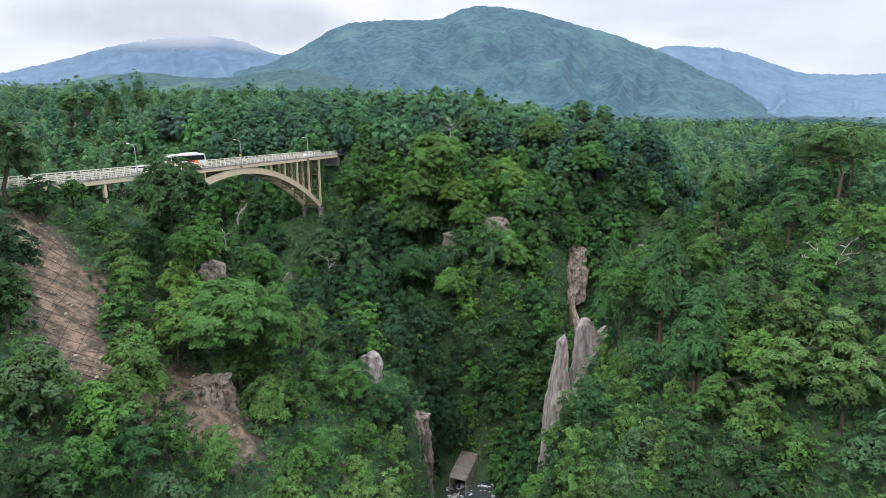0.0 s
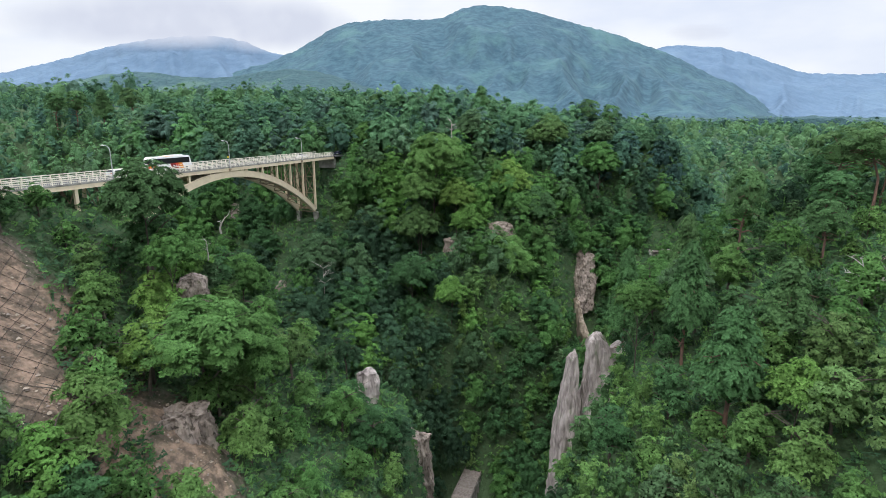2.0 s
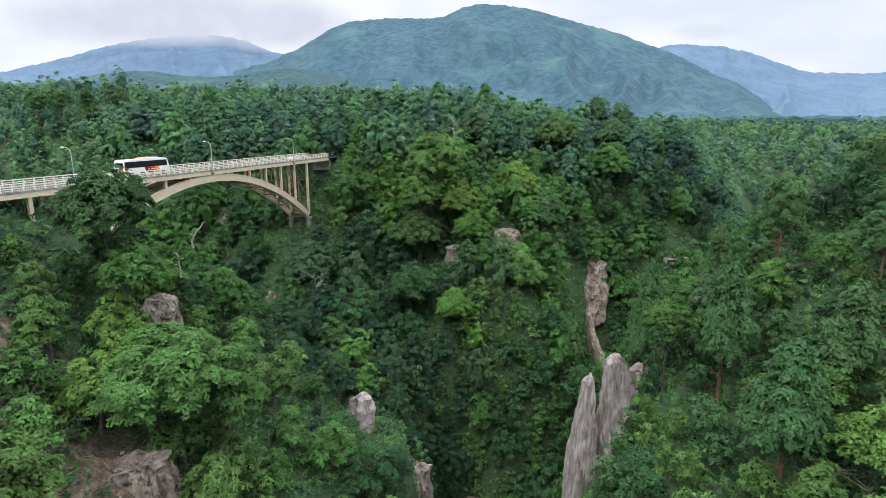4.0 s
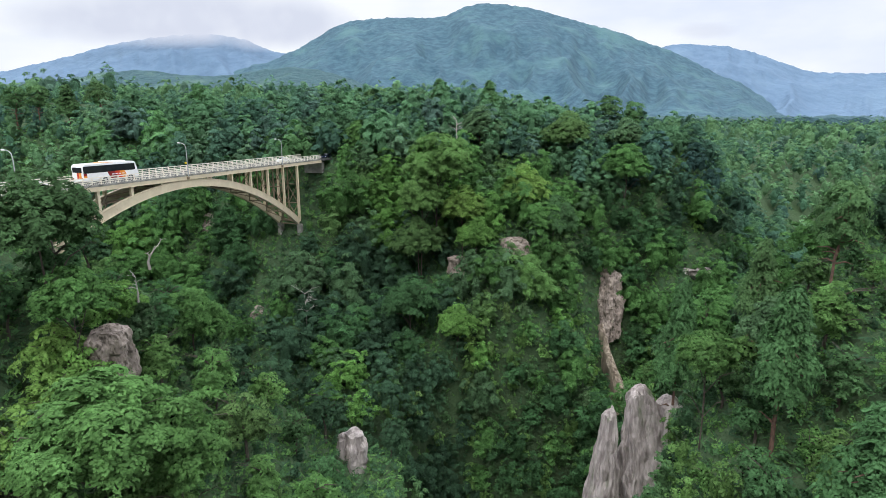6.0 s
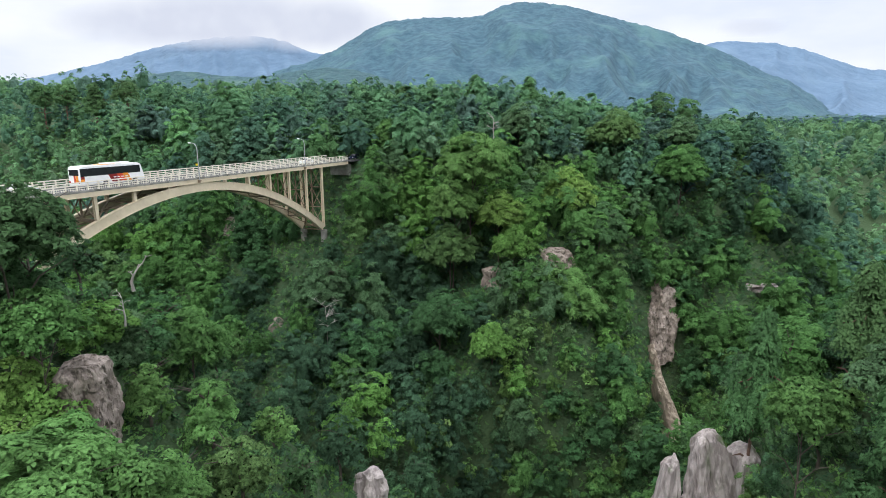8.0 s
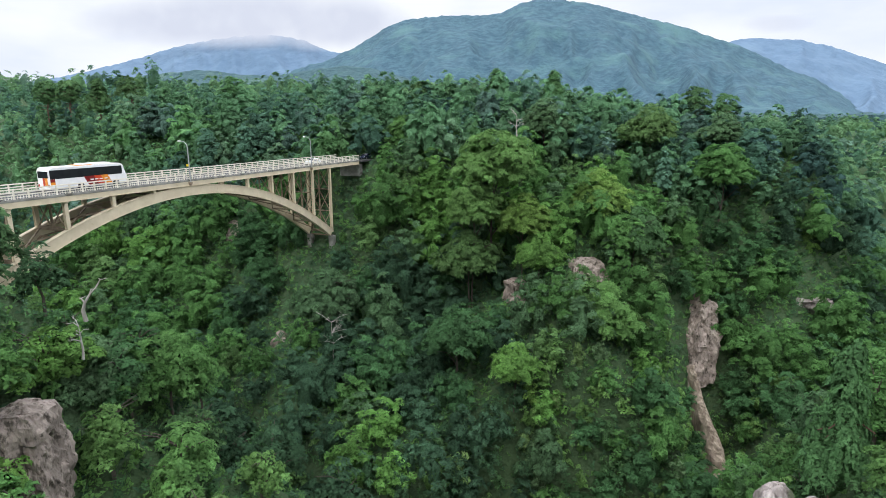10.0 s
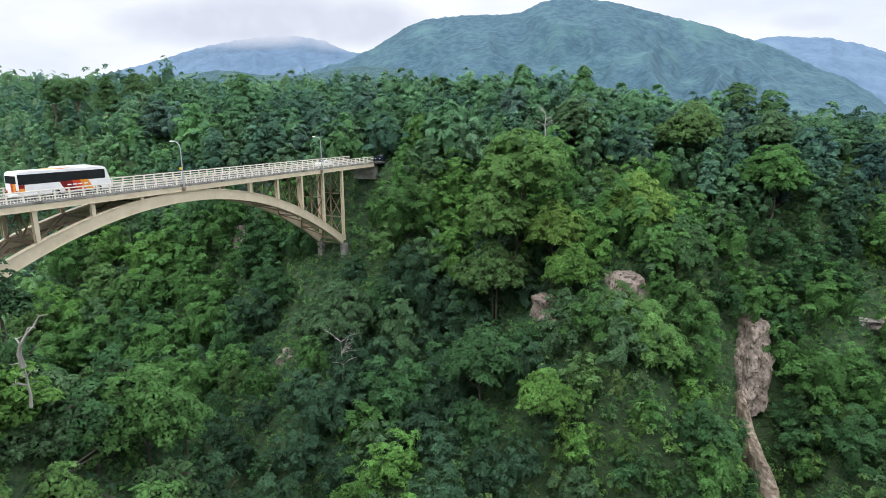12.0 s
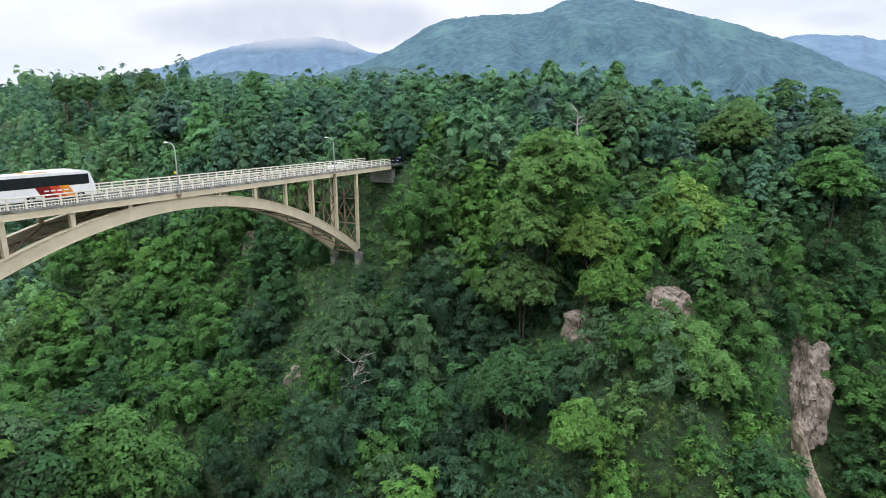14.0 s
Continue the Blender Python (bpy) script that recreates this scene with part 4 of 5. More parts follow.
def broad_crown(rs, R, H, boughs, per, leaf, low=0.2, fill=0.25, cone=0.0):
    """A broadleaf crown: domed leaf pads on the ends of many boughs, one above another, with dark gaps between. Returns places, triangles and tones."""
    inner = int(boughs * fill)
    n = boughs + inner
    g = np.concatenate([np.arange(boughs) + 0.5, rs.uniform(0, boughs, inner)])
    up = 1 - 1.5 * g / boughs
    az = g * 2.39996 + rs.uniform(-0.5, 0.5, n)
    lobe = 1 + 0.17 * np.sin(3 * az + rs.uniform(0, 6.28)) + 0.13 * np.sin(2 * az + 5 * up + rs.uniform(0, 6.28))
    ring = np.clip(1 - up ** 2, 0, 1) ** 0.45 * (1 - cone) + cone * (1.05 - up) * 0.62
    mid, half = H * (1 + low) / 2, H * (1 - low) / 2
    reach = np.where(np.arange(n) < boughs, rs.uniform(0.60, 0.88, n), rs.uniform(0.25, 0.5, n)) * lobe
    out = np.stack([np.cos(az), np.sin(az), np.zeros(n)], 1)
    c = out * (ring * R * reach)[:, None] + np.array([0, 0, 1]) * (mid + up * half * rs.uniform(0.72, 0.92, n) * np.where(np.arange(n) < boughs, 1, 0.6))[:, None]
    rb = R * rs.uniform(0.19, 0.36, n)
    axis = out * 0.5 * ring[:, None] + np.array([0, 0, 0.85]) + unit(n, rs) * 0.22
    axis /= np.linalg.norm(axis, axis=1, keepdims=True)
    u = np.cross(axis, unit(n, rs))
    u /= np.linalg.norm(u, axis=1, keepdims=True)
    v = np.cross(axis, u)
    pick = rs.choice(n, n * per, p=rb ** 2 / (rb ** 2).sum())
    m = len(pick)
    a = rs.uniform(0, 6.2832, m)
    rag = 1 + 0.28 * np.sin(5 * a + pick * 1.7) + 0.16 * np.sin(9 * a + pick * 2.9)
    q = np.sqrt(rs.rand(m))
    far = (q * rag * rb[pick])[:, None]
    d = u[pick] * np.cos(a)[:, None] + v[pick] * np.sin(a)[:, None]
    lift = (rb[pick] * (0.34 * (1 - q * q) - 0.16 * q ** 4) + rb[pick] * rs.normal(0, 0.07, m))[:, None]
    pos = c[pick] + d * far + axis[pick] * lift
    nor = axis[pick] + d * (0.55 * q)[:, None] + 0.38 * unit(m, rs)
    nor /= np.linalg.norm(nor, axis=1, keepdims=True)
    t = d + 0.8 * unit(m, rs)
    t -= nor * (t * nor).sum(1, keepdims=True)
    t /= np.linalg.norm(t, axis=1, keepdims=True) + 1e-9
    w = np.cross(nor, t)
    l = (leaf * rs.uniform(0.65, 1.35, m))[:, None]
    V = np.stack([pos - t * l * 0.45 - w * l * 0.36, pos - t * l * 0.25 + w * l * 0.40, pos + t * l * 0.6 - nor * l * 0.12], 1).reshape(-1, 3)
    T = np.repeat(rs.uniform(-0.17, 0.17, n)[pick] + rs.uniform(-0.07, 0.07, m), 3)
    # core stops the view through; its lowered tone imitates shade inside the crown
    core = ICO1[0] * (1 + rs.uniform(-0.2, 0.2, (12, 1))) * np.array([R * 0.46, R * 0.46, half * 0.58]) + np.array([0, 0, mid - half * 0.12])
    V, F = join([(core, ICO1[1]), (V, np.arange(3 * m).reshape(-1, 3))])
    return V, F, np.concatenate([np.full(12, -0.1), T])


def tree_crown(rs, R, H, boughs, per, leaf, low=0.2, heads=4):
    """A large crown: several domes of unequal height grown together."""
    V, F, T, k = [], [], [], 0
    for i in range(heads):
        a, e = i * 6.2832 / max(1, heads - 1) + rs.uniform(-0.4, 0.4), (0 if i == 0 else rs.uniform(0.42, 0.56) * R)
        r = R * (0.62 if i == 0 else rs.uniform(0.42, 0.56))
        h = H * (1.0 if i == 0 else rs.uniform(0.62, 0.9))
        v, f, t = broad_crown(rs, r, h, max(3, int(boughs * (r / R) ** 1.4)), per, leaf, max(0.0, low * H / h), 0.2)
        V.append(v + np.array([math.cos(a) * e, math.sin(a) * e, 0]))
        F.append(f + k)
        T.append(t + rs.uniform(-0.1, 0.1))
        k += len(v)
    return np.concatenate(V), np.concatenate(F), np.concatenate(T)


def trunk_mesh(name, rs, R, H, mat, girth, limbs=6, low=0.3, flat=False):
    bm = bmesh.new()
    k = [(rs.uniform(-0.3, 0.3) * i, rs.uniform(-0.3, 0.3) * i, H * f) for i, f in enumerate((-0.12, 0.2, 0.45, 0.7, 0.9))]
    tube(bm, k, [girth, girth * 0.8, girth * 0.6, girth * 0.36, girth * 0.12], 7)
    for i in range(limbs):
        f = rs.uniform(low, 0.8)
        a = rs.uniform(0, 6.28)
        base = Vector(k[1]).lerp(Vector(k[3]), min(1, max(0, (f - 0.2) / 0.5)))
        e = R * rs.uniform(0.5, 0.85)
        up = 0.1 if flat else 0.55
        tip = base + Vector((math.cos(a) * e, math.sin(a) * e, e * up))
        bend = base.lerp(tip, 0.5) + Vector((0, 0, e * 0.12))
        tube(bm, [base, bend, tip], [girth * 0.4, girth * 0.26, girth * 0.07], 5)
    me = bpy.data.meshes.new(name)
    bm.to_mesh(me)
    bm.free()
    me.materials.append(mat)
    return me


class Kind:
    """One built tree form with its two shared meshes."""

    def __init__(self, seed, R, H, mat, boughs, per, size, pine=False, low=0.2, heads=3):
        rs = np.random.RandomState(seed)
        if pine:
            V, F, T = broad_crown(rs, R, H, boughs, per, size, low, 0.1 if low > 0.3 else 0.2, 0.0 if low > 0.3 else 0.75)
            self.trunk = trunk_mesh("trunk", rs, R, H, M_PINE_BARK, 0.26, 14, low, True)
        else:
            V, F, T = tree_crown(rs, R, H, boughs, per, size, low, heads)
            self.trunk = trunk_mesh("trunk", rs, R, H, M_BARK, 0.24, 6, 0.3)
        self.crown, self.R, self.H = tri_mesh("crown", V, F, [mat], tone=T), R, H


FINE = [Kind(100 + i, R, H, M_LEAF[m], 36, 60, 0.60) for i, (R, H, m) in enumerate(((4.6, 9.5, 1), (3.8, 10.5, 0), (4.2, 8.5, 2), (3.6, 8.5, 3), (4.8, 10.5, 5), (3.4, 8.0, 1), (4.4, 10.0, 2), (3.8, 10.0, 6), (4.6, 10.0, 0)))]
PINES = [Kind(300 + i, R, H, M_LEAF[4], boughs, per, 0.50, True, low) for i, (R, H, boughs, per, low) in enumerate(((3.8, 14.0, 24, 120, 0.40), (4.6, 16.0, 17, 150, 0.55), (3.4, 12.0, 60, 85, 0.15)))]
GRAND = {h: Kind(400 + h, 8.0, 14.0, M_LEAF[h], 60, 95, 0.70, low=0.16, heads=6) for h in (0, 1, 2, 3, 6)}
TEXT = {0: "deep green", 1: "mid green", 2: "bright green", 3: "grey-green", 5: "blue-green", 6: "olive green"}


def plant(kind, x, y, z, size, turn, name, label, category, group):
    t = new(name)
    t.matrix_world = pose(x, y, z, 0, 0, turn) @ Matrix.Scale(size, 4)
    for nm, me in (("trunk", kind.trunk), ("crown", kind.crown)):
        p = new(nm, me)
        p.parent = t
    return tagged(t, label, category, group)


def clear(x, y):
    """Where no tree stands: the bridge, the roads, rocks, the bare slide, the river bed."""
    q = AXIS.inverted() @ Vector((x, y, 0))
    if -75 < q.x < 84 and -2.5 < q.y < 10.5 and float(height(x, y)) > 15:
        return True
    if any(abs(x - a + (a + 3) / (b - 50) * (b - y)) < r + 0.6 and b - r - f < y < b + r * 0.6 for a, b, r, f in ROCKS):
        return True
    if -38 < x < -24 and 58 < y < 77:
        return True
    s1, _ = along(x, y, SLIDE_HIGH)
    s2, _ = along(x, y, SLIDE_LOW)
    return min(float(s1), float(s2)) < 5.5


def far_hue(x, y, rs):
    h = hue(x, y, rs)
    return h if h not in (2, 6) or rs.rand() < 0.3 else (0, 1, 5)[rs.randint(3)]


def spots(x0, x1, y0, y1, step, seed):
    rs = np.random.RandomState(seed)
    xs, ys = np.meshgrid(np.arange(x0, x1, step), np.arange(y0, y1, step * 0.87), indexing="ij")
    xs = xs + (np.arange(xs.shape[1])[None] % 2) * step / 2
    xs, ys = xs + rs.uniform(-0.36, 0.36, xs.shape) * step, ys + rs.uniform(-0.36, 0.36, xs.shape) * step
    return np.stack([xs.ravel(), ys.ravel()], 1), rs


def hue(x, y, rs):
    """Which leaf colour grows here: stands of one kind lie together, save in the darkened ravine."""
    # ravine shade is imitated by picking mostly the darkest leaf colours
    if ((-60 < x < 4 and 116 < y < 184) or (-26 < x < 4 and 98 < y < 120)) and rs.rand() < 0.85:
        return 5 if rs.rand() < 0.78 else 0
    if -50 < x < -28 and 84 < y < 112 and rs.rand() < 0.75:
        return 1 if rs.rand() < 0.55 else 2
    v = float(lattice(x, y, 15, 77)) * 0.30 + float(lattice(x + 20, y, 46, 78)) * 0.36 + rs.rand() * 0.42
    if (-2 < x < 44 and 138 < y < 200) or (x > 18 and y < 100):
        v += 0.08
    return 5 if v < 0.28 else 0 if v < 0.46 else 1 if v < 0.68 else 3 if v < 0.74 else 6 if v < 0.80 else 2


def slope_spots(x0, x1, y0, y1, gap, tries, seed):
    """Places spread over the ground's true surface, so that cliffs get their trees as well."""
    rs = np.random.RandomState(seed)
    xs, ys = rs.uniform(x0, x1, tries), rs.uniform(y0, y1, tries)
    zs = height(xs, ys)
    taken = np.zeros((0, 3))
    for p in np.stack([xs, ys, zs], 1):
        if len(taken) and (((taken - p) * (1, 1, 0.75)) ** 2).sum(1).min() < gap * gap:
            continue
        taken = np.concatenate([taken, p[None]])
    return taken, rs


def steep(x, y):
    return float(np.hypot(height(x + 1.5, y) - height(x - 1.5, y), height(x, y + 1.5) - height(x, y - 1.5))) / 3


def low_by_bridge(x, y):
    """Growth is kept low in front of the arch."""
    q = AXIS.inverted() @ Vector((x, y, 0))
    return 0.68 if -26 < q.x < 72 and (-13 if q.x < 45 else -5) < q.y < 11 else 1.0


def lean_out(x, y, st):
    """Trees on a cliff hang out over it a little."""
    if st < 1.4:
        return x, y
    gx_, gy_ = float(height(x + 1.5, y) - height(x - 1.5, y)), float(height(x, y + 1.5) - height(x, y - 1.5))
    q = math.hypot(gx_, gy_)
    return x - 1.8 * gx_ / q, y - 1.8 * gy_ / q


def fine_tree(x, y, z, size, h, turn):
    cands = [k for k in FINE if k.crown.materials[0] == M_LEAF[h]]
    k = cands[int(turn) % len(cands)]
    return plant(k, x, y, z - 0.5, size, turn, "broadleaf_tree", TEXT[h] + " broadleaf tree on the gorge side", "tree", "trees on the gorge banks")


# the two near banks, tree by tree; those beyond the first rows in one mesh
near, rs = slope_spots(-80, 86, 30, 132, 6.0, 9000, 11)
count, rest = 0, []
for x, y in ((-66.5, 84), (-76, 92), (-63, 86), (-37, 50), (-38.5, 56.5), (-33.6, 60.5), (-28.4, 63), (-43.5, 54), (-41, 80), (-33, 82), (-27, 83), (-52, 103), (-40.2, 93.5), (-44.2, 94.5), (-39.0, 187.5), (-37.5, 184.0)):
    h = {-37: 1, -38.5: 2, -33.6: 1, -28.4: 1, -43.5: 1, -41: 2, -33: 1, -27: 1, -40.2: 1, -44.2: 2, -39.0: 1}.get(x, 0)
    fine_tree(x, y, float(height(x, y)), 0.82 if x == -63 else 1.25 if y == 93.5 else 1.0 if 93 < y < 95 else 0.5 if y > 180 else 1.0 if y < 64 else 1.55 if h in (0, 5) else 1.25, h, (x * 53) % 360)
    count += 1


def grand_tree(x, y, top, R, h, turn, label, flat=1.0):
    """A large tree whose crown reaches up to a known height."""
    k, z = GRAND[h], float(height(x, y)) - 0.5
    t = new("broadleaf_tree")
    t.matrix_world = pose(x, y, z, 0, 0, turn)
    f = R / k.R
    trunk, crown = new("trunk", k.trunk), new("crown", k.crown)
    trunk.parent = crown.parent = t
    trunk.scale = (f, f, (top - z) / k.H * 0.96)
    crown.scale = (f, f, f * flat)
    crown.location.z = top - z - k.H * f * flat * 0.97
    BIG.append((x, y, R))
    return tagged(t, label, "tree", "large trees of the gorge")


BIG = []
# large trees of the banks: place, height of the top, reach, leaf
for x, y, top, R, h in ((-34, 82, 37.5, 9.5, 1), (-28.5, 86, 31.0, 5.5, 1), (-48.5, 98, 55.5, 7.8, 0), (-44.3, 95.8, 44.5, 5.0, 1), (26.5, 108, -5.0, 4.6, 1), (20.5, 101, -10.0, 4.4, 2), (43, 71, 33.0, 4.6, 2), (43, 103, 38.5, 5.0, 3), (35, 104, 33.5, 4.6, 1), (-41, 117, 35.5, 6.5, 1), (-47, 113, 36.0, 5.5, 3)):
    grand_tree(x, y, top, R, h, (x * 71) % 360, "spreading " + TEXT[h] + " broadleaf tree on the gorge bank", 0.78 if y == 82 else 1.0)
# and of the facing wall
for x, y, top, R, h in ((-3, 182, 59.0, 10.0, 1), (-7, 177, 48.0, 7.5, 1), (4, 178, 45.0, 7.0, 2), (25, 181, 41.0, 7.0, 1), (21, 185, 50.0, 8.0, 2), (7, 174, 37.5, 6.0, 2), (10, 209, 66.0, 7.5, 3), (-27, 213, 62.5, 7.5, 1), (54, 203, 55.5, 8.5, 1), (38, 214, 64.5, 8.0, 6),
                         (58, 218, 62.5, 6.5, 3), (-38, 171, 29.0, 8.5, 3), (-8, 176, 37.0, 7.5, 6), (-9, 159, 26.0, 7.5, 0), (2, 156, 20.0, 5.5, 2), (19, 165, 30.0, 8.5, 1), (29, 184, 42.0, 8.0, 0), (76, 208, 36.0, 7.0, 2)):
    grand_tree(x, y, top, R, h, (x * 71) % 360, "tall " + TEXT[h] + " broadleaf tree on the wooded cliff")


def crowded(x, y, share=0.36):
    return any(math.hypot(x - a, y - b) < share * r for a, b, r in BIG)


for x, y, z in near[np.argsort(np.abs(near[:, 0]) + 0.4 * near[:, 1])]:
    if z < -37 or clear(x, y) or abs(x) > 0.86 * y + 8 or (x > 3 and y > 127) or (y < 66 and abs(x - 4) < 18) or crowded(x, y):
        continue
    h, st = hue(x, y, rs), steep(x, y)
    size = rs.uniform(0.85, 1.35) * (0.9 if z < 22 else 1.0 if z < 34 or x > 0 else 1.2) * (0.78 if st > 1.6 else 1.0)
    if 20 < x < 50 and 90 < y < 124:
        size *= 0.6 if x < 37 else 0.85
    elif x > 0 and z > 32:
        size *= 0.62 if x > 50 and y > 88 else 0.85
    size *= low_by_bridge(x, y) * (0.6 if -66 < x < -50 and 84 < y < 108 else 1.0)
    x, y = lean_out(x, y, st)
    if count < 280 and z > -25:
        fine_tree(x, y, z, size, h, rs.uniform(0, 360))
        count += 1
    else:
        rest.append((x, y, z, 4.2 * size, h))


def woods(name, places, label, seed, boughs, per, leaf, R0, mats=M_LEAF_HAZED, H=1.9, low=0.15, heads=3):
    """Far woods in one mesh: many crowns of their own, each with its boughs and leaves."""
    rs = np.random.RandomState(seed)
    forms = [tree_crown(rs, 1.0, H, boughs, per, leaf / R0, low, heads) for _ in range(9)]
    pines = [broad_crown(rs, 0.62, H * 1.2, int(boughs * 1.4), per, leaf / R0 * 0.85, low, 0.2, 0.6) for _ in range(3)]
    Vs, Fs, Is, Ts, k = [], [], [], [], 0
    for x, y, z, r, h in places:
        V, F, T = pines[rs.randint(3)] if h % 7 == 4 else forms[rs.randint(len(forms))]
        a = rs.uniform(0, 6.283)
        c, s = math.cos(a), math.sin(a)
        Vs.append(np.stack([(V[:, 0] * c - V[:, 1] * s) * r + x, (V[:, 0] * s + V[:, 1] * c) * r + y, V[:, 2] * r * rs.uniform(0.85, 1.2) + z - 0.5], 1))
        Fs.append(F + k)
        Is.append(np.full(len(F), h))
        Ts.append(T + rs.uniform(-0.2, 0.2))
        k += len(V)
    me = tri_mesh(name, np.concatenate(Vs), np.concatenate(Fs), mats, np.concatenate(Is), tone=np.concatenate(Ts))
    return tagged(new(name, me), label, "woods", kind="stuff")


# the facing wall of the gorge and the plateau edge
mid, rs = slope_spots(-120, 125, 128, 252, 5.3, 15000, 12)
rows = []
for x, y, z in mid:
    if clear(x, y) or crowded(x, y) or abs(x) > 0.62 * y + 22 or (y < 147 and abs(x - 6) < 9 and z < -22):
        continue
    big = rs.uniform(4.4, 6.2) if rs.rand() < 0.7 else rs.uniform(6.2, 7.8)
    st = steep(x, y)
    x, y = lean_out(x, y, st)
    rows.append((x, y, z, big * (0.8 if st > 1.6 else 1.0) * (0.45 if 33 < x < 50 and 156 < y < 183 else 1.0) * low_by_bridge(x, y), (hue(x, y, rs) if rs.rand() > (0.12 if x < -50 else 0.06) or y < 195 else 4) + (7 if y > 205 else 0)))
woods("gorge_wall_woods", rows, "dense mixed green broadleaf woods on the gorge wall", 5, 22, 36, 0.95, 6.0, M_LEAF + M_LEAF_HAZED, H=2.1, low=0.0, heads=4)
# small trees that cling to the cliffs above the river
for box_, seed in (((-22, 32, 139, 160), 41), ((9, 40, 66, 138), 42), ((-16, -2, 66, 134), 43), ((28, 62, 150, 182), 44)):
    cling, rs = slope_spots(*box_, 3.3, 3000, seed)
    for x, y, z in cling:
        st = steep(x, y)
        if st > (0.3 if 9 < x < 34 and y < 140 else 1.1) and -38.5 < z and not clear(x, y) and not (y < 147 and abs(x - 6) < 9 and z < -20):
            x, y = lean_out(x, y, st)
            rest.append((x, y, z, rs.uniform(2.2, 3.6) * (0.6 if 33 < x < 50 and y > 150 else 1.0), hue(x, y, rs)))

# shrubs and saplings between the trees
low_spots, rs = slope_spots(-130, 130, 40, 255, 4.1, 12000, 17)
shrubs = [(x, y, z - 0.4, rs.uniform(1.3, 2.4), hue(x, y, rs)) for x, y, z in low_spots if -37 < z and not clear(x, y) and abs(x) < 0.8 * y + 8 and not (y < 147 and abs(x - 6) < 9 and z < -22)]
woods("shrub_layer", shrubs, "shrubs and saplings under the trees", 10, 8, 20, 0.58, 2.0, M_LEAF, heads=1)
woods("bank_woods", rest, "dense mixed green broadleaf woods on the gorge banks", 9, 16, 28, 0.62, 3.6, M_LEAF, H=2.4, low=0.0, heads=2)

far, rs = spots(-330, 330, 252, 345, 7.4, 13)
rows = []
for x, y in far:
    if abs(x) < 0.8 * y + 20:
        rows.append((x, y, float(height(x, y)), rs.uniform(5.0, 7.0) * (0.72 if x < -70 else 1.0), far_hue(x, y, rs) if rs.rand() > (0.16 if x < -60 else 0.08) else 4))
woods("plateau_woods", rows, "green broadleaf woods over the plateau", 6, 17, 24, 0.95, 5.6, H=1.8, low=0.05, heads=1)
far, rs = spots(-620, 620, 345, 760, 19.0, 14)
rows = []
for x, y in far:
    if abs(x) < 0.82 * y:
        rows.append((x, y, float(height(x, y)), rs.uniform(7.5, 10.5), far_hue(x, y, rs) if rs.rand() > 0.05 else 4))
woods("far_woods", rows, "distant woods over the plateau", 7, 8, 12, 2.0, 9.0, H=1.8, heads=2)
ang = np.radians(np.arange(-46, 46.1, 0.22))
dist = 740 * 1.024 ** np.arange(64)
A, D = np.meshgrid(ang, dist, indexing="ij")
X, Y = D * np.sin(A), D * np.cos(A)
Z = height(X, Y) + 6 + lattice(X, Y, 11, 61) * 7 + lattice(X, Y, 60, 62) * 8
Z[:, 0] -= 40
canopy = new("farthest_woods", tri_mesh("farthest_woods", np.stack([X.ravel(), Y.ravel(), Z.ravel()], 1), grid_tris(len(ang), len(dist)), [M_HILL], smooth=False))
tagged(canopy, "hazy distant forest canopy at the mountain's foot", "woods", kind="stuff")

# west and east flanks beside the near banks, seen past them
side, rs = spots(-200, 200, 40, 135, 5.8, 15)
rows = []
for x, y in side:
    if (x < -75 or x > 84) and abs(x) < 0.85 * y + 30 and not clear(x, y):
        rows.append((x, y, float(height(x, y)), rs.uniform(3.8, 5.6), hue(x, y, rs)))
side, rs = spots(-210, 210, 135, 252, 5.6, 16)
for x, y in side:
    if (x < -120 or x > 125) and abs(x) < 0.85 * y + 10 and not clear(x, y):
        rows.append((x, y, float(height(x, y)), rs.uniform(3.8, 5.6), hue(x, y, rs)))
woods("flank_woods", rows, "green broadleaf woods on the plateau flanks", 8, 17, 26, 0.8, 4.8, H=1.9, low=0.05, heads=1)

# the banks go on behind the start of the flight
side, rs = spots(-110, 110, -60, 36, 8.0, 18)
rows = []
for x, y in side:
    z = float(height(x, y))
    if z > -30 and abs(x - 5) > 14 and not clear(x, y):
        rows.append((x, y, z, rs.uniform(6.0, 8.0), hue(x, y, rs)))
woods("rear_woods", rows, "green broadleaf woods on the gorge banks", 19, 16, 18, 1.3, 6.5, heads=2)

# undergrowth that hangs on the slopes
rs = np.random.RandomState(31)
n = 120000
ux, uy = rs.uniform(-165, 130, n), rs.uniform(36, 256, n)
uz = height(ux, uy)
s1, _ = along(ux, uy, SLIDE_HIGH)
s2, _ = along(ux, uy, SLIDE_LOW)
ok = (uz > -37) & (np.minimum(s1, s2) > 3.0 + 2.5 * rs.rand(n))
P = np.stack([ux, uy, uz + rs.uniform(0.1, 1.6, n)], 1)[ok]
N = unit(len(P), rs) * 0.6 + np.array([0, -0.35, 0.7])
V, F = sprays(P, N / np.linalg.norm(N, axis=1, keepdims=True), 1.5, 1.0, rs)
under = new("undergrowth", tri_mesh("undergrowth", V, F, [M_LEAF[1], M_LEAF[0], M_LEAF[5]], np.arange(len(F)) % 3))
tagged(under, "low green undergrowth and creepers on the slopes", "undergrowth", kind="stuff")

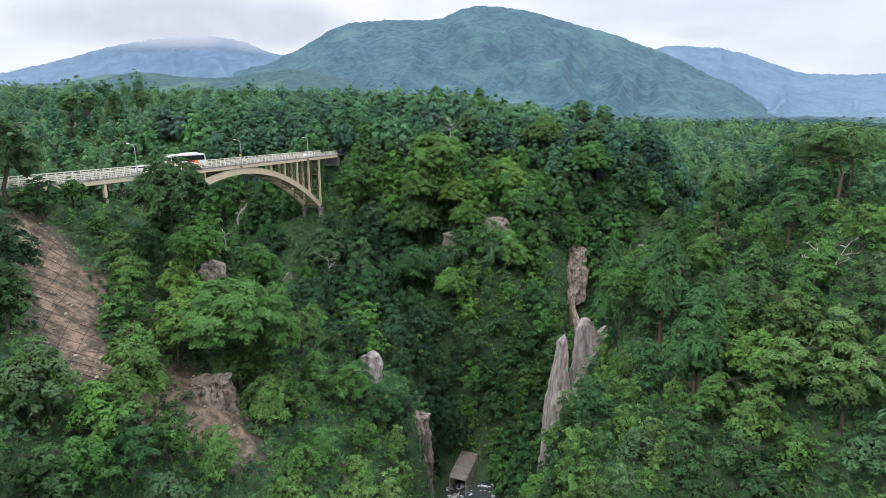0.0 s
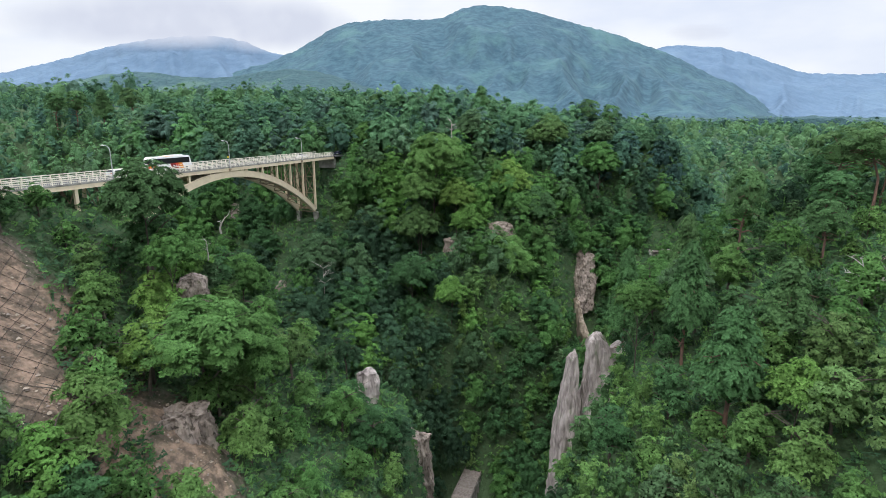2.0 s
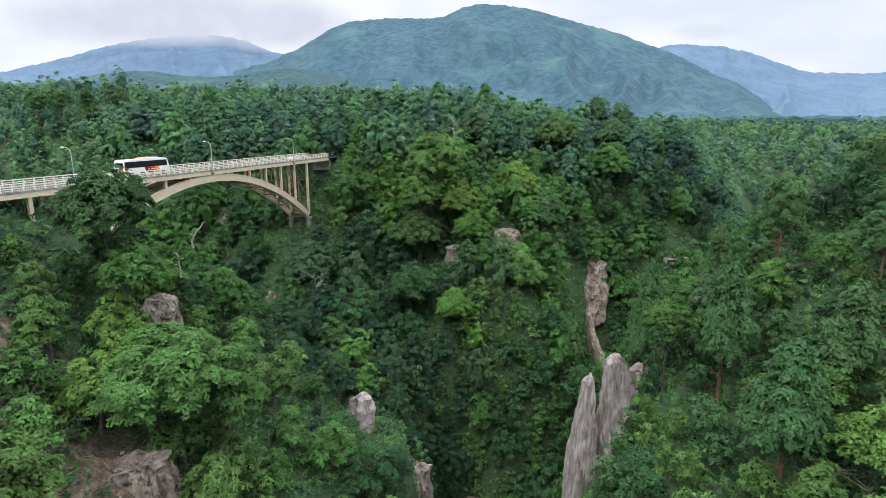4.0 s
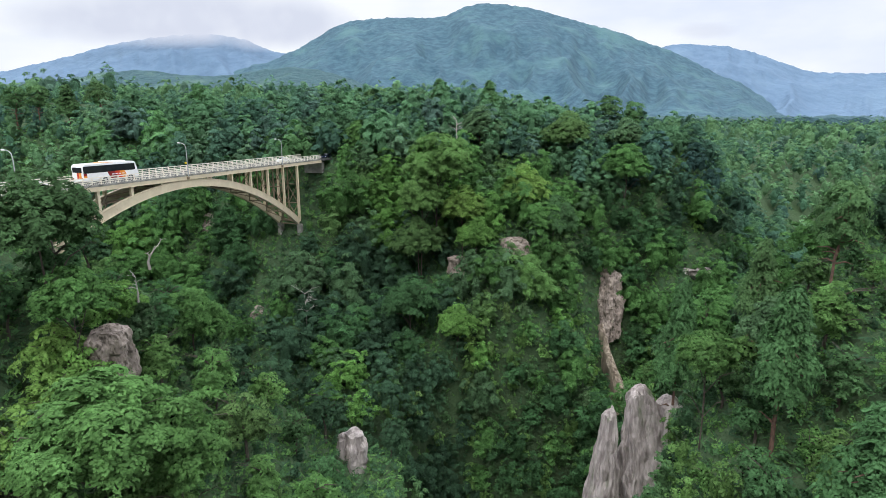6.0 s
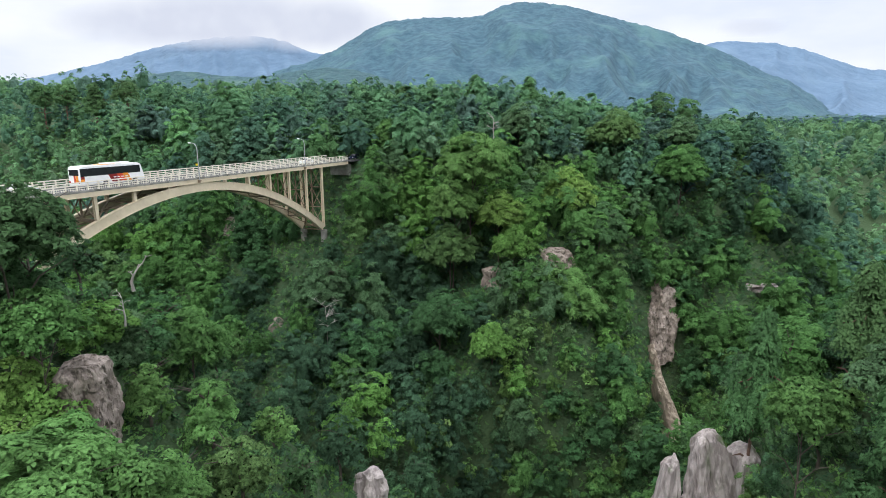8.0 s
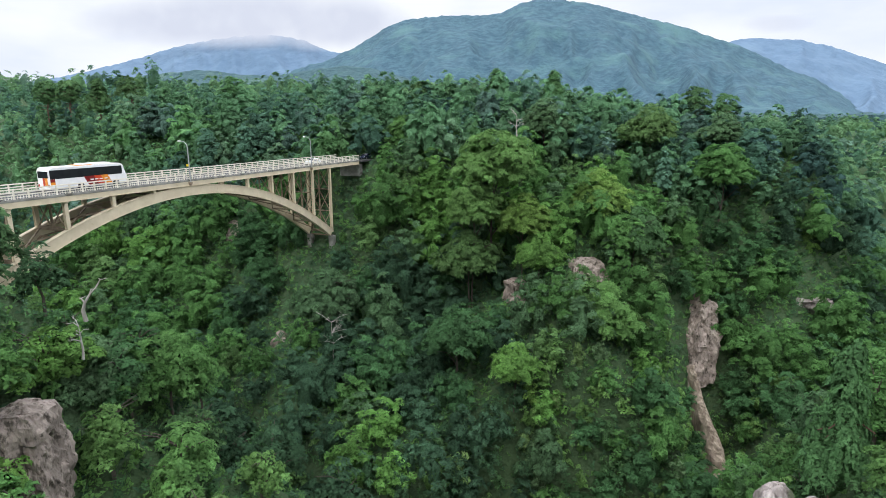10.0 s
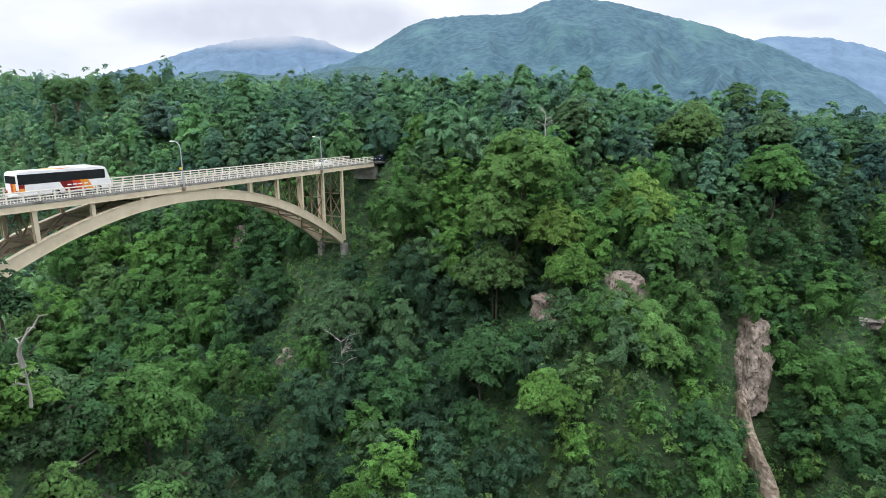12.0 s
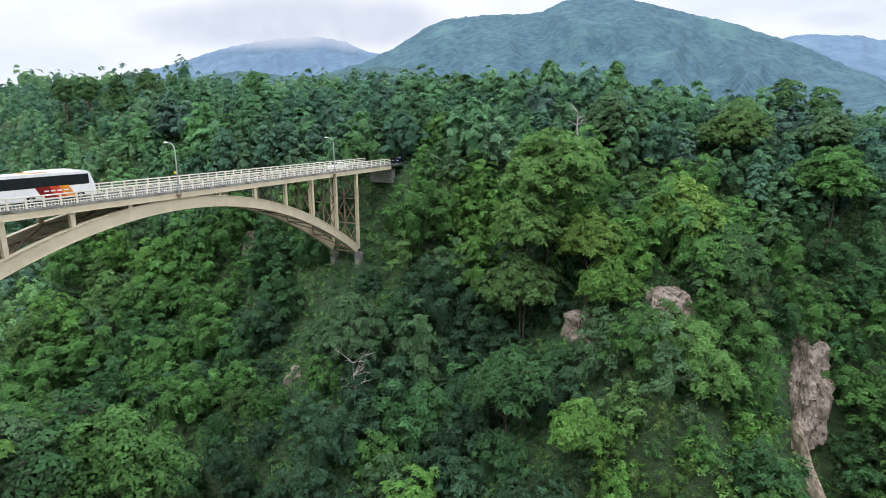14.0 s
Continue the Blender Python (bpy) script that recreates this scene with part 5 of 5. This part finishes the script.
# wire net pinned over the bare soil
net = bmesh.new()
for turn in (0.0, 1.35):
    ux_, uy_ = math.cos(0.5 + turn), math.sin(0.5 + turn)
    for i in range(-9, 10):
        run = []
        for j in np.arange(-15, 15.1, 0.6):
            x, y = -53 - uy_ * i * 1.9 + ux_ * j, 72.5 + ux_ * i * 1.9 + uy_ * j
            near_soil = float(along(x, y, SLIDE_HIGH)[0]) < 3.6
            z = float(height(x, y)) + 0.12
            if near_soil and run:
                beam(net, run[-1], (x, y, z), 0.045, 0.045)
            run = [(x, y, z)] if near_soil else []
net_ob = mesh_obj("slope_net", net, M_NET)
tagged(net_ob, "dark wire net pinned over the bare brown slope", "slope net")

# loose stones on the bare slide
rs = np.random.RandomState(51)
n = 2600
rx, ry = rs.uniform(-66, -24, n), rs.uniform(58, 90, n)
s1, _ = along(rx, ry, SLIDE_HIGH)
s2, _ = along(rx, ry, SLIDE_LOW)
s3, _ = along(rx, ry, SLIDE_MID)
near_slide = np.minimum(np.minimum(s1, s2), s3 + 2) < 5.5 * rs.rand(n) + 0.6
rx, ry = rx[near_slide], ry[near_slide]
size = 0.05 + 0.24 * rs.rand(len(rx)) ** 5
V = OCT[0][None] * rs.uniform(0.6, 1.35, (len(rx), 6, 3)) * (size * rs.uniform(0.8, 1.6, len(rx)))[:, None, None] * np.array([1, 1, 0.7])
V = V + np.stack([rx, ry, height(rx, ry) + 0.05], 1)[:, None]
F = OCT[1][None] + (np.arange(len(rx)) * 6)[:, None, None]
rubble = new("rubble", tri_mesh("rubble", V.reshape(-1, 3), F.reshape(-1, 3), [M_TAN, M_SCREE], np.repeat(rs.randint(0, 2, len(rx)), 8)))
tagged(rubble, "loose brown stones on the bare slide", "rubble", kind="stuff")

# pines on the east rim


def pine(x, y, top, R, k, label="red-barked pine with flat layered green boughs"):
    """A pine whose tip reaches up to a known height."""
    form, z = PINES[k], float(height(x, y)) - 0.4
    t = new("pine_tree")
    t.matrix_world = pose(x, y, z, 0, 0, x * 37 % 360) @ Matrix.Diagonal((R / form.R, R / form.R, (top - z) / form.H, 1))
    for nm, me in (("trunk", form.trunk), ("crown", form.crown)):
        new(nm, me).parent = t
    return tagged(t, label, "tree", "pines on the rim")


for x, y, top, R, k in ((76, 117, 60.0, 6.0, 1), (80, 112, 61.0, 6.5, 1), (58, 115, 53.0, 4.2, 0), (38, 77, 38.5, 5.0, 2), (38.5, 121, 37.0, 3.8, 2), (62, 98, 49.0, 4.0, 0), (49, 84, 43.0, 4.0, 2),
                        (40, 96, 43.0, 4.2, 2), (49, 118, 44.0, 3.8, 2), (67, 104, 53.0, 4.4, 0), (88, 120, 59.0, 5.0, 1)):
    pine(x, y, top, R, k)
# pines that stand out along the skyline
for x, y, top, R, k in ((-132, 250, 76.5, 5.5, 0), (-94, 250, 76.0, 4.8, 0), (-29, 250, 74.0, 5.0, 2), (-3, 250, 78.0, 5.2, 2), (15.7, 250, 77.4, 5.2, 2), (61, 250, 72.0, 5.6, 0), (70, 250, 69.8, 5.0, 0),
                        (-155, 250, 75.5, 5.4, 0), (-144, 250, 76.0, 5.0, 2), (-164, 250, 75.0, 5.0, 0)):
    pine(x, y, top, R, k, "dark green pine rising over the plateau woods")


def snag(place, H, label, seed, limbs=7, lean=(0, 0), girth=0.22):
    rs = np.random.RandomState(seed)
    bm = bmesh.new()
    k = [Vector((lean[0] * f * f * H + rs.uniform(-0.15, 0.15), lean[1] * f * H + rs.uniform(-0.15, 0.15), H * f)) for f in (-0.1, 0.25, 0.5, 0.75, 1.0)]
    tube(bm, k, [girth, girth * 0.8, girth * 0.6, girth * 0.42, girth * 0.12], 7)
    for i in range(limbs):
        b = k[2 + i % 3]
        a = rs.uniform(0, 6.28)
        e = H * rs.uniform(0.2, 0.42)
        t = b + Vector((math.cos(a) * e, math.sin(a) * e, e * rs.uniform(0.1, 0.8)))
        m = b.lerp(t, 0.5) + Vector((rs.uniform(-0.2, 0.2), rs.uniform(-0.2, 0.2), 0.25))
        tube(bm, [b, m, t], [girth * 0.4, girth * 0.25, 0.02], 5)
        for j in range(3):
            s = m.lerp(t, rs.uniform(0, 0.8))
            tip = s + Vector((rs.uniform(-1, 1), rs.uniform(-1, 1), rs.uniform(0.1, 1))) * e * 0.35
            tube(bm, [s, tip], [girth * 0.16, 0.012], 4)
    t = new("dead_tree")
    t.matrix_world = Matrix.Translation(place)
    part("trunk", bm, M_DEAD, t, smooth=True)
    return tagged(t, label, "dead tree")


snag((-38.5, 102.5, 42.3), 3.0, "bleached leafless dead trunk bending over", 1, 3, (0.5, 0), 0.2)
snag((-43.0, 107.0, 36.5), 3.2, "bare dead tree on the bank", 2, 7, (0, 0), 0.14)
snag((-34.0, 160.0, 12.0), 9.0, "grey leafless tree among green crowns", 3, 14, (0, 0), 0.12)
snag((57.0, 82.0, 35.0), 6.5, "pale leafless dead tree on the bank", 4, 8)
snag((60.5, 83.5, 35.8), 6.0, "pale leafless dead tree on the bank", 5, 8, (0.3, 0))
snag((2.6, 204.0, 56.0), 5.5, "pale dead treetop above green crowns", 6, 9)
